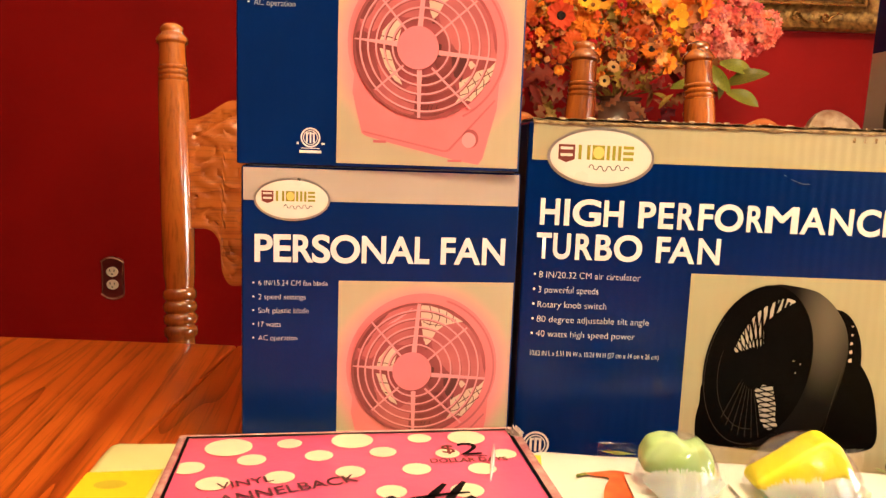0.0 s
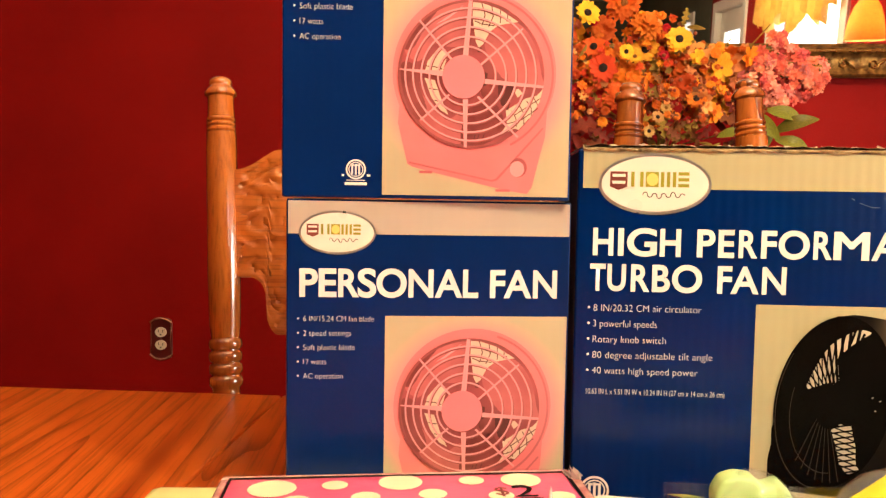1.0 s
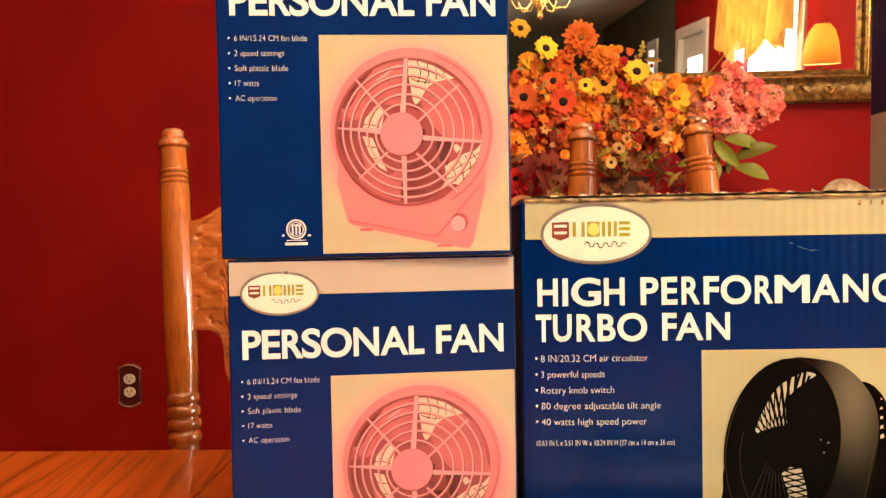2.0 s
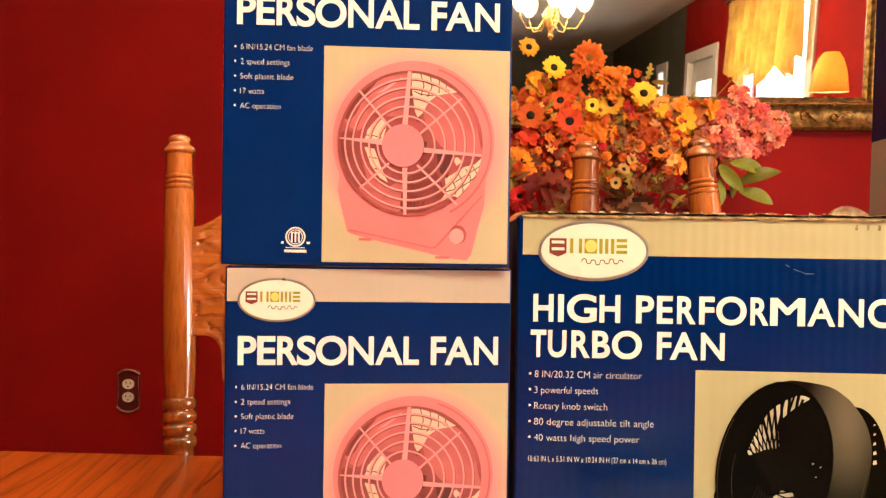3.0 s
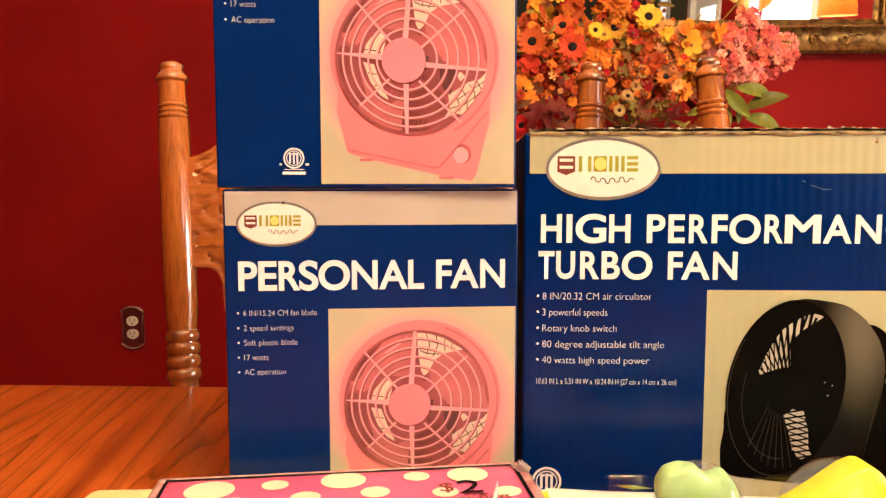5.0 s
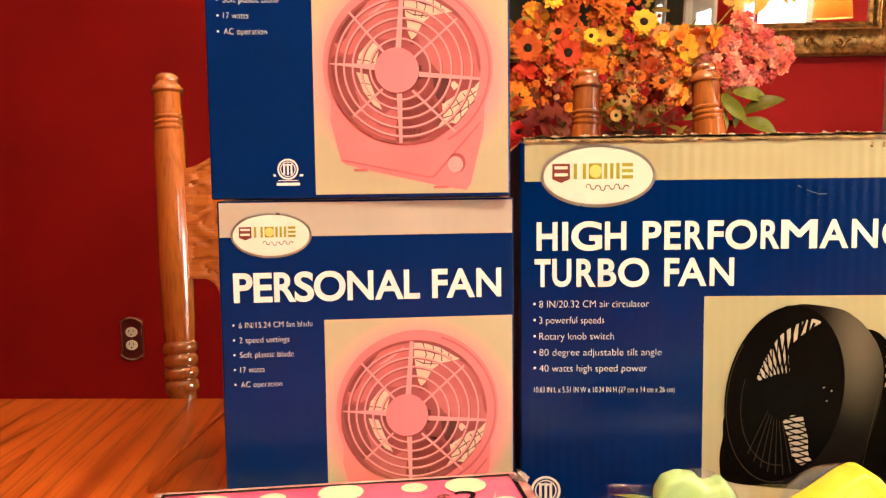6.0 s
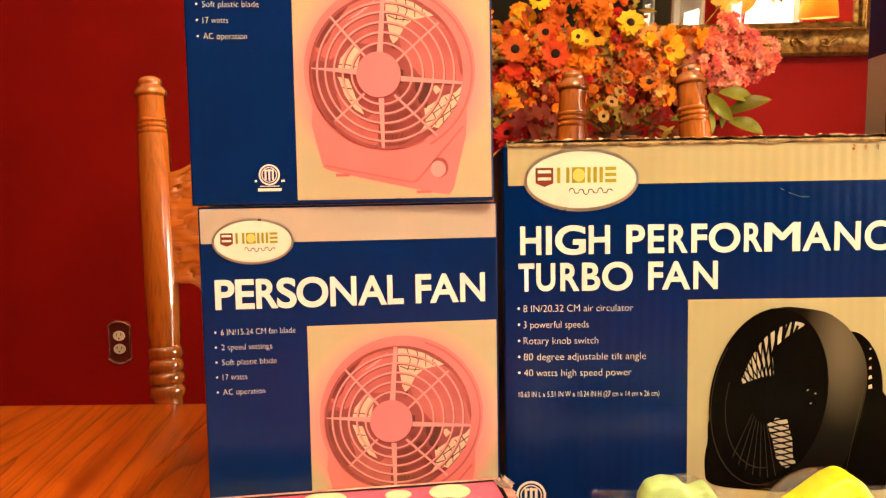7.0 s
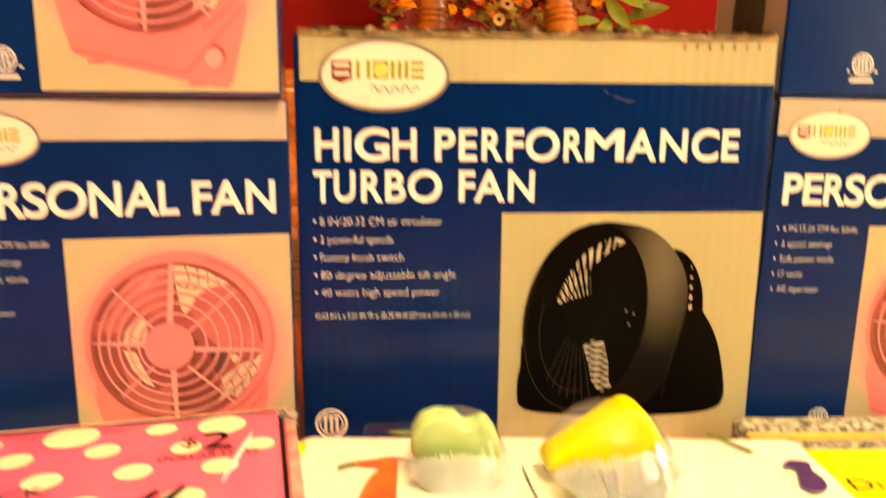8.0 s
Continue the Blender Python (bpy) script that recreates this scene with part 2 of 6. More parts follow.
def smooth_outline(points, n=6):
    """Closed curve that runs smoothly through a few corner points."""
    out, k = [], len(points)
    for i in range(k):
        a, b, c, d = (Vector((*points[(i + j) % k], 0)) for j in (-1, 0, 1, 2))
        for j in range(n):
            t = j / n
            p = 0.5 * (2 * b + (c - a) * t + (2 * a - 5 * b + 4 * c - d) * t * t + (3 * b - a - 3 * c + d) * t ** 3)
            out.append((p.x, p.y))
    return out


def oval_points(u, v, ru, rv, turn=0.0, a0=0.0, a1=360.0, n=48):
    c, s = math.cos(radians(turn)), math.sin(radians(turn))
    out = []
    for k in range(n + (0 if a1 - a0 == 360 else 1)):
        a = radians(a0 + (a1 - a0) * k / n)
        x, y = ru * math.cos(a), rv * math.sin(a)
        out.append((u + c * x - s * y, v + s * x + c * y))
    return out


def oval(u, v, ru, rv, layer, bm=None, turn=0.0, n=48):
    return poly(oval_points(u, v, ru, rv, turn, n=n), layer, bm)


def arc(u, v, ru, rv, width, layer, bm=None, turn=0.0, a0=0.0, a1=360.0, n=56):
    """A curved stroke along an oval."""
    bm = bm or bmesh.new()
    full = a1 - a0 == 360
    outer = oval_points(u, v, ru + width / 2, rv + width / 2, turn, a0, a1, n)
    inner = oval_points(u, v, ru - width / 2, rv - width / 2, turn, a0, a1, n)
    o = [bm.verts.new((x, -layer * INK, y)) for x, y in outer]
    i = [bm.verts.new((x, -layer * INK, y)) for x, y in inner]
    for k in range(len(o) if full else len(o) - 1):
        j = (k + 1) % len(o)
        bm.faces.new((o[k], o[j], i[j], i[k]))
    for f in bm.faces:
        f.normal_update()
        if f.normal.y > 0:
            f.normal_flip()
    return bm


def stroke(p, q, w0, w1, layer, bm=None):
    (x0, y0), (x1, y1) = p, q
    d = math.hypot(x1 - x0, y1 - y0) or 1
    nx, ny = -(y1 - y0) / d, (x1 - x0) / d
    return poly([(x0 + nx * w0 / 2, y0 + ny * w0 / 2), (x0 - nx * w0 / 2, y0 - ny * w0 / 2), (x1 - nx * w1 / 2, y1 - ny * w1 / 2), (x1 + nx * w1 / 2, y1 + ny * w1 / 2)], layer, bm)


def lettering(name, text, u0, v0, width, cap, layer, mat, parent, bold=0.0, flat=False, m=None):
    """Words set on a face from (u0, v0), scaled to their width and to the height of their capitals."""
    cu = bpy.data.curves.new(name, "FONT")
    cu.body, cu.size, cu.offset, cu.resolution_u = text, 1.0, bold, 8 if cap > 0.01 else 4
    tmp = bpy.data.objects.new(name, cu)
    scene.collection.objects.link(tmp)
    bpy.context.view_layer.update()
    me = bpy.data.meshes.new_from_object(tmp.evaluated_get(bpy.context.evaluated_depsgraph_get()))
    bpy.data.objects.remove(tmp)
    xs = [v.co.x for v in me.vertices]
    x0, k = min(xs), width / (max(xs) - min(xs))
    for v in me.vertices:
        x, y = (v.co.x - x0) * k, v.co.y * cap / 0.73
        v.co = (u0 + x, v0 + y, layer * INK) if flat else (u0 + x, -layer * INK, v0 + y)
    if m is not None:
        me.transform(m)
    me.materials.clear()
    me.materials.append(mat)
    ob = new(name, me)
    ob.parent = parent
    return ob


def title_letters(letters, v0, cap, parent):
    """Bold capitals, each set between its own left and right edge on a face."""
    for ch, u0, u1 in letters:
        ob = lettering("title_letter", ch, u0, v0, u1 - u0, cap, 2, INK_WHITE, parent, 0.0 if ch == "M" else 0.022 if ch in "AN" else 0.026)
        if ch == "M":
            # thickened by three overlapping prints, since its narrow notch closes up
            bm, k = bmesh.new(), (u1 - u0 - 0.0018) / (u1 - u0)
            for du in (0.0, 0.0009, 0.0018):
                before = len(bm.verts)
                bm.from_mesh(ob.data)
                bm.verts.ensure_lookup_table()
                for v in bm.verts[before:]:
                    v.co.x = u0 + (v.co.x - u0) * k + du
                    v.co.y -= du * 0.03
            bm.to_mesh(ob.data)
            bm.free()
        zs = [v.co.z for v in ob.data.vertices]
        over = 0.018 * cap if ch in "OSGC" else 0.0
        low, k = min(zs), (cap + 2 * over) / (max(zs) - min(zs))
        for v in ob.data.vertices:
            v.co.z = v0 - over + (v.co.z - low) * k


# ---- the room ----
XW, XE, YS, YN, CEIL = -3.6, 1.86, -7.0, 1.70, 2.50
WALL = 0.12


def setting(name, bm, mat, label, category):
    ob = part(name, bm, mat)
    return tagged(ob, label, category, kind="structure")


setting("floor", boxed((XW - WALL, YS - WALL, -0.05), (XE + WALL, YN + WALL, 0)), FLOOR, "brown oak floor of the dining room", "floor")
setting("ceiling", boxed((XW - WALL, YS - WALL, CEIL), (XE + WALL, YN + WALL, CEIL + 0.08)), CEILING, "pale cream painted ceiling with fine texture", "ceiling")
setting("wall_north", boxed((XW - WALL, YN, 0), (XE + WALL, YN + WALL, CEIL)), RED, "deep red painted dining room wall", "wall")
setting("wall_west", boxed((XW - WALL, YS, 0), (XW, YN, CEIL)), RED, "deep red painted side wall", "wall")
setting("wall_south", boxed((XW - WALL, YS - WALL, 0), (XE + WALL, YS, CEIL)), GREEN, "dark green painted far wall", "wall")
# the east wall: red up to the door, dark green beyond; two windows and a door go through it
DOOR = (-3.20, -2.30, 0.0, 2.06)
WIN = (-1.75, -0.60, 0.85, 2.15)
WIN3 = (-0.22, 0.38, 0.80, 1.38)
SLIT = (-4.25, -3.95, 0.9, 2.0)


def east_wall(name, y0, y1, hole, mat, label):
    bm = bmesh.new()
    a, b, lo, hi = hole
    for p, q in (((XE, y0, 0), (XE + WALL, a, CEIL)), ((XE, b, 0), (XE + WALL, y1, CEIL)), ((XE, a, hi), (XE + WALL, b, CEIL))):
        box(bm, p, q)
    if lo > 0:
        box(bm, (XE, a, 0), (XE + WALL, b, lo))
    return setting(name, bm, mat, label, "wall")


east_wall("wall_east_4", -0.40, YN, WIN3, RED, "deep red wall with a bright low window")
east_wall("wall_east_1", -2.05, -0.40, WIN, RED, "deep red wall with a curtained window")
east_wall("wall_east_2", -3.30, -2.05, DOOR, RED, "deep red wall round a white door")
east_wall("wall_east_3", YS, -3.30, SLIT, GREEN, "dark green wall with a narrow window")

PANE = glass("window_glass")
DAYLIGHT = glow("bright_daylight_outside", (1.0, 0.97, 0.87), 7.5)


def framed_pane(name, hole, label, bars=1):
    """A white window frame with panes set in an opening of the east wall."""
    a, b, lo, hi = hole
    w = thing(name, label, "window", pose(XE, 0, 0), kind="structure")
    for n, p, q in (("window_frame", (-0.02, a - 0.06, lo - 0.06), (0.08, a + 0.03, hi + 0.06)), ("window_frame", (-0.02, b - 0.03, lo - 0.06), (0.08, b + 0.06, hi + 0.06)),
                    ("window_frame", (-0.02, a + 0.03, hi - 0.03), (0.08, b - 0.03, hi + 0.06)), ("window_sill", (-0.06, a + 0.03, lo - 0.06), (0.08, b - 0.03, lo + 0.03))):
        part(n, boxed(p, q, 0.006), WHITE_TRIM, w)
    for k in range(bars):
        z = lo + (hi - lo) * (k + 1) / (bars + 1)
        part("glazing_bar", boxed((0.02, a + 0.03, z - 0.015), (0.06, b - 0.03, z + 0.015), 0.003), WHITE_TRIM, w)
    pane = part("pane", boxed((0.035, a + 0.03, lo + 0.03), (0.041, b - 0.03, hi - 0.03)), PANE, w)
    pane.visible_shadow = False
    return w


framed_pane("window_1", WIN, "white framed window behind yellow curtains", 1)
framed_pane("window_2", SLIT, "narrow white framed window in the green wall", 2)
framed_pane("window_3", WIN3, "low white framed window beside the floor lamp", 1)
back = tagged(part("backdrop", boxed((XE + 0.9, YS, -0.5), (XE + 0.95, YN, 3.2)), DAYLIGHT), "bright hazy daylight outside the windows", "backdrop", kind="structure")

door = thing("door_1", "white painted door with a bright glazed upper half", "door", pose(XE, 0, 0), kind="structure")
a, b, lo, hi = DOOR
for p, q in (((-0.02, a - 0.0, 0), (0.10, a + 0.09, hi - 0.0)), ((-0.02, b - 0.09, 0), (0.10, b, hi)), ((-0.02, a + 0.09, hi - 0.09), (0.10, b - 0.09, hi))):
    part("door_frame", boxed(p, q, 0.006), WHITE_TRIM, door)
leaf = bmesh.new()
for p, q in (((0.03, a + 0.09, 0.01), (0.07, a + 0.22, hi - 0.09)), ((0.03, b - 0.22, 0.01), (0.07, b - 0.09, hi - 0.09)),
             ((0.03, a + 0.22, 1.80), (0.07, b - 0.22, hi - 0.09)), ((0.03, a + 0.22, 0.01), (0.07, b - 0.22, 0.95))):
    box(leaf, p, q, 0.003)
leaf = part("door_leaf", leaf, WHITE_TRIM, door)
p = part("pane", boxed((0.045, a + 0.22, 0.95), (0.051, b - 0.22, 1.80)), PANE, door)
p.visible_shadow = False

# ---- dining table ----
TOP = 0.75
table = thing("dining_table", "large reddish oak dining table with rounded edge", "table", pose(0, 0, 0))
for k in range(5):
    x0 = -1.498 + 0.6 * k
    part("table_leaf", boxed((x0 + 0.0004, -1.40, TOP - 0.032), (x0 + 0.5996, 0.335, TOP), 0.006 if k in (0, 4) else 0.0035, 3), TABLE_OAK, table, smooth=True)
part("apron", boxed((-1.3, -1.22, TOP - 0.12), (1.3, 0.14, TOP - 0.032), 0.004), TABLE_OAK, table)
for x in (-1.2, 1.2):
    for y in (-1.12, 0.04):
        part("leg", lathe([(0.03, 0), (0.045, 0.03), (0.03, 0.08), (0.05, 0.2), (0.055, 0.4), (0.035, 0.5), (0.05, 0.54), (0.05, TOP - 0.12)], 20, m=Matrix.Translation((x, y, 0))), TABLE_OAK, table, smooth=True)


# ---- fan boxes ----
def badge(parent, u, v, ru, rv, layer):
    """Oval brand badge, drawn as plain shapes: silver rim, pale field, small shield, row of blocks and a sun."""
    b = part("logo_badge", oval(u, v, ru, rv, layer), SILVER, parent, "silver rimmed oval badge")
    part("badge_field", oval(u, v, ru * 0.945, rv * 0.895, layer + 1), BADGE_WHITE, b)
    s = ru / 0.039
    bm = poly([(u - 0.031 * s, v + 0.0085 * s), (u - 0.031 * s, v - 0.002 * s), (u - 0.025 * s, v - 0.0045 * s), (u - 0.019 * s, v - 0.002 * s), (u - 0.019 * s, v + 0.0085 * s)], layer + 2)
    part("badge_shield", bm, INK_RED, b)
    bm = bmesh.new()
    for k in range(2):
        rect(u - 0.0295 * s, v + (0.0048 - 0.0048 * k) * s, u - 0.0205 * s, v + (0.0068 - 0.0048 * k) * s, layer + 3, bm)
    part("shield_bar", bm, BADGE_WHITE, b)
    bm = bmesh.new()
    for k, w in ((0, 0.0085), (1, 0.0085), (2, 0.0105), (3, 0.0075)):
        x = u + (-0.0165 + (0, 0.0105, 0.0205, 0.0325)[k]) * s
        if k in (0, 2):
            for j in range(2 + k // 2):
                rect(x + (w - 0.0023) * j / (1 + k // 2) * s, v - 0.002 * s, x + ((w - 0.0023) * j / (1 + k // 2) + 0.0023) * s, v + 0.0085 * s, layer + 2, bm)
        if k == 1:
            rect(x - 0.0004 * s, v - 0.002 * s, x + w * s, v + 0.0085 * s, layer + 2, bm)
        if k == 3:
            for j in range(3):
                rect(x, v + (-0.002 + 0.0041 * j) * s, x + w * s, v + (0.0003 + 0.0041 * j) * s, layer + 2, bm)
    part("badge_bar", bm, INK_OLIVE, b)["kind"] = "stuff"
    part("badge_sun", oval(u - 0.0018 * s, v + 0.0032 * s, 0.0041 * s, 0.0044 * s, layer + 3, n=20), INK_SUN, b)
    bm = bmesh.new()
    for k in range(9):
        x = u + (-0.0065 + 0.0032 * k) * s
        arc(x, v - 0.0078 * s, 0.0016 * s, (0.0013 if k % 3 else 0.0022) * s, 0.0006 * s, layer + 2, bm, a0=180 * (k % 2), a1=180 + 180 * (k % 2), n=10)
    part("badge_script", bm, INK_BLACK, b)


def seal(parent, u, v, r, layer, bar=True):
    """Round certification mark, drawn as a ring with plain bars."""
    bm = arc(u, v, r * 0.93, r * 0.93, r * 0.16, layer, n=36)
    arc(u, v, r * 0.70, r * 0.70, r * 0.09, layer, bm, n=36)
    for du, h in ((-0.36, 0.5), (0.0, 0.55), (0.34, 0.5)):
        rect(u + (du - 0.09) * r, v - h * r, u + (du + 0.09) * r, v + h * r, layer, bm)
    for du in (-0.36, 0.0):
        rect(u + (du - 0.02) * r, v + 0.34 * r, u + (du + 0.24) * r, v + 0.5 * r, layer, bm)
    if bar:
        rect(u - 1.40 * r, v - 0.70 * r, u - 1.18 * r, v - 0.48 * r, layer, bm)
        rect(u + 1.12 * r, v - 0.70 * r, u + 1.45 * r, v - 0.5 * r, layer, bm)
        rect(u - 0.95 * r, v - 1.13 * r, u + 0.95 * r, v - 1.06 * r, layer, bm)
        rect(u - 1.12 * r, v - 1.58 * r, u + 1.12 * r, v - 1.30 * r, layer, bm)
    part("seal_mark", bm, INK_WHITE, parent, "white round certification mark")["kind"] = "stuff"


def halo_print(cu, cv, r0, r1):
    """Pale photo ground with the soft pink vignette that is printed round the fan."""
    m = printed("photo_ground_print", (0.48, 0.42, 0.285), 0.03, vary=0.05)
    n, l = m.node_tree.nodes, m.node_tree.links
    b = n["Principled BSDF"]
    src = b.inputs["Base Color"].links[0].from_socket
    tc = n.new("ShaderNodeTexCoord")
    sub = n.new("ShaderNodeVectorMath")
    sub.operation = "SUBTRACT"
    sub.inputs[1].default_value = (cu, 0, cv)
    ln = n.new("ShaderNodeVectorMath")
    ln.operation = "LENGTH"
    mr = n.new("ShaderNodeMapRange")
    mr.interpolation_type = "SMOOTHSTEP"
    mr.inputs["From Min"].default_value, mr.inputs["From Max"].default_value = r0, r1
    mr.inputs["To Min"].default_value, mr.inputs["To Max"].default_value = 1, 0
    mix = n.new("ShaderNodeMix")
    mix.data_type = "RGBA"
    l.new(tc.outputs["Object"], sub.inputs[0])
    l.new(sub.outputs[0], ln.inputs[0])
    l.new(ln.outputs["Value"], mr.inputs[0])
    l.new(mr.outputs[0], mix.inputs["Factor"])
    l.new(src, mix.inputs["A"])
    mix.inputs["B"].default_value = (0.82, 0.30, 0.32, 1)
    l.new(mix.outputs["Result"], b.inputs["Base Color"])
    return m


PW, PH, PD = 0.199, 0.2325, 0.118
HALO = halo_print(0.1315, 0.082, 0.053, 0.074)


def pink_fan_picture(parent):
    """The printed picture of a pink desk fan: housing, guard rings, spokes, blades, hub, knob and feet."""
    cu, cv, R = 0.1290, 0.0856, 0.0502
    hu, hv = -0.0055, -0.0018

    def at(points):
        return [(cu + R * x, cv + R * y) for x, y in points]

    pic = part("photo_panel", rect(0.0685, 0.0025, 0.1975, 0.1515, 2), HALO, parent, "pale photo panel with a printed pink fan")
    body = oval_points(cu + 0.0022, cv + 0.001, 0.0562, 0.0562, 0, -26, 204, 44)
    body += [(0.0790, 0.0520), (0.0818, 0.0400), (0.0858, 0.0240), (0.0890, 0.0220), (0.1030, 0.0184), (0.1544, 0.0066), (0.1690, 0.0044), (0.1722, 0.0090), (0.1765, 0.0270), (0.1808, 0.0440)]
    part("fan_housing", poly(body, 3), PINK, pic)
    bm = arc(cu + 0.0022, cv + 0.0002, R * 1.075, R * 1.075, R * 0.030, 4, a0=-62, a1=72, n=40)
    stroke((0.1475, 0.0140), (0.1792, 0.0500), 0.0016, 0.0012, 4, bm)
    stroke((0.0870, 0.0250), (0.1440, 0.0132), 0.0012, 0.0012, 4, bm)
    stroke((0.1440, 0.0132), (0.1475, 0.0140), 0.0012, 0.0016, 4, bm)
    part("housing_shade", bm, PINK_SHADE, pic)
    part("knob_rim", oval(0.1626, 0.0226, 0.0060, 0.0066, 4.5), PINK_DARK, pic)
    part("knob", oval(0.1617, 0.0216, 0.0050, 0.0054, 5), PINK_LIGHT, pic)
    part("foot", rect(0.0940, 0.0176, 0.1030, 0.0194, 4), PINK_SHADE, pic)
    part("foot", rect(0.1470, 0.0058, 0.1570, 0.0074, 4), PINK_SHADE, pic)
    part("guard_opening", oval(cu, cv, R, R, 5), PINK_DARK, pic)
    # blades and shadow seen through the guard
    rose = material("rose_blade_print", (0.58, 0.155, 0.16), 0.32, second=(0.42, 0.10, 0.11), scale=34, coat=0.06)
    shade = material("wine_shade_print", (0.17, 0.034, 0.034), 0.32, second=(0.30, 0.068, 0.070), scale=40, coat=0.06)
    for pts in ([(0.24, 0.58), (0.36, 0.67), (0.63, 0.70), (0.86, 0.42), (0.96, 0.02), (0.97, -0.14), (0.62, -0.12), (0.40, -0.02), (0.26, 0.18), (0.17, 0.40)],
                [(-0.05, 0.97), (-0.40, 0.88), (-0.70, 0.66), (-0.92, 0.32), (-0.72, 0.16), (-0.52, 0.40), (-0.28, 0.36), (-0.06, 0.46)],
                [(-0.74, -0.30), (-0.56, -0.36), (-0.34, -0.62), (-0.10, -0.50), (-0.14, -0.94), (-0.46, -0.86), (-0.70, -0.66)]):
        part("blade", poly(smooth_outline(at(pts), 4), 6), rose, pic)
    for pts in ([(0.00, -0.44), (0.30, -0.36), (0.46, -0.62), (0.40, -0.82), (0.14, -0.96), (-0.12, -0.96), (-0.10, -0.60)], [(0.18, 0.20), (0.30, 0.10), (0.42, -0.06), (0.40, -0.30), (0.26, -0.40), (0.12, -0.20)],
                [(-0.97, 0.10), (-0.80, 0.12), (-0.70, -0.20), (-0.60, -0.52), (-0.74, -0.62), (-0.90, -0.36)], [(-0.93, 0.34), (-0.80, 0.34), (-0.62, 0.66), (-0.48, 0.84), (-0.66, 0.73), (-0.84, 0.52)]):
        part("blade_shade", poly(smooth_outline(at(pts), 4), 6.4), shade, pic)
    # gaps that show the pale rear grille
    gaps = ([(0.00, 0.975), (0.09, 0.972), (0.36, 0.886), (0.63, 0.72), (0.36, 0.67), (0.24, 0.58), (0.15, 0.41), (0.09, 0.36), (0.05, 0.44), (0.00, 0.77)],
            [(0.985, -0.18), (0.90, -0.27), (0.75, -0.31), (0.48, -0.48), (0.50, -0.67), (0.41, -0.80), (0.48, -0.79), (0.60, -0.72), (0.66, -0.74), (0.82, -0.56), (0.94, -0.36)],
            [(-0.45, 0.35), (-0.33, 0.26), (-0.40, 0.00), (-0.64, 0.02), (-0.60, 0.17)], [(-0.64, -0.06), (-0.50, -0.09), (-0.42, -0.31), (-0.31, -0.55), (-0.42, -0.49), (-0.55, -0.31)],
            [(0.58, -0.20), (0.65, -0.18), (0.71, -0.24), (0.64, -0.30)], [(-0.50, 0.66), (-0.30, 0.80), (-0.12, 0.93), (-0.20, 0.84), (-0.36, 0.72)])
    for pts in gaps:
        part("rear_grille", poly(at(pts), 7), INK_CREAM if pts is not gaps[-1] else PINK_LIGHT, pic)
    bm = bmesh.new()
    for line in ([(0.04, 0.90), (0.20, 0.84), (0.52, 0.74)], [(0.03, 0.72), (0.12, 0.68), (0.30, 0.66)], [(0.12, 0.97), (0.17, 0.80), (0.13, 0.66)], [(0.26, 0.92), (0.28, 0.78), (0.22, 0.64)], [(0.38, 0.87), (0.38, 0.70)], [(0.48, 0.81), (0.47, 0.72)],
                 [(0.56, -0.48), (0.62, -0.58), (0.63, -0.70)], [(0.66, -0.40), (0.73, -0.52), (0.73, -0.66)], [(0.76, -0.34), (0.83, -0.44), (0.83, -0.54)], [(0.86, -0.30), (0.92, -0.40)], [(0.50, -0.66), (0.70, -0.60), (0.92, -0.44)], [(0.60, -0.54), (0.78, -0.42), (0.96, -0.30)],
                 [(-0.62, 0.10), (-0.50, 0.09), (-0.40, 0.06)], [(-0.58, -0.20), (-0.46, -0.22)], [(-0.50, -0.36), (-0.40, -0.38)]):
        for p, q in zip(at(line), at(line)[1:]):
            stroke(p, q, 0.0006, 0.0006, 8, bm)
    for pts in ([(0.36, -0.06), (0.60, -0.16), (0.51, -0.48), (0.41, -0.40), (0.37, -0.25)], [(0.06, 0.37), (0.13, 0.36), (0.13, 0.30), (0.08, 0.30)], [(0.16, 0.04), (0.22, 0.02), (0.21, -0.14), (0.15, -0.16)]):
        poly(at(pts), 7.4, bm)
    for x in (0.03, 0.08, 0.15):
        stroke(*at([(x, -0.93), (x + 0.04, -0.80)]), 0.0006, 0.0004, 7.4, bm)
    part("dark_gap", bm, INK_MAROON, pic)["kind"] = "stuff"
    rings = (0.395, 0.524, 0.650, 0.775, 0.895)
    bm = bmesh.new()
    for r in rings:
        arc(cu + hu * (1 - r) + 0.0007, cv + hv * (1 - r) - 0.0010, R * r, R * r, 0.0009, 9, bm, n=64)
    arc(cu, cv, R * 0.985, R * 0.985, 0.0018, 9, bm, a0=60, a1=300)
    part("guard_shadow_print", bm, material("rosewood_print", (0.34, 0.085, 0.085), 0.32, vary=0.3, scale=60, coat=0.06), pic)["kind"] = "stuff"
    for r in rings:
        part("guard_ring", arc(cu + hu * (1 - r), cv + hv * (1 - r), R * r, R * r, 0.0012, 9.3, n=64), PINK_LIGHT, pic)
    for a, b, w0, w1 in (((-0.09, 0.20), (-0.03, 0.99), 0.0038, 0.0026), ((-0.36, 0.00), (-0.98, 0.05), 0.0040, 0.0008), ((0.18, -0.09), (0.99, -0.15), 0.0034, 0.0018), ((-0.08, -0.34), (-0.07, -0.99), 0.0036, 0.0020),
                         ((-0.28, 0.20), (-0.72, 0.71), 0.0015, 0.0013), ((0.11, 0.12), (0.69, 0.63), 0.0015, 0.0013), ((-0.30, -0.28), (-0.69, -0.63), 0.0015, 0.0013), ((0.09, -0.30), (0.65, -0.84), 0.0016, 0.0014)):
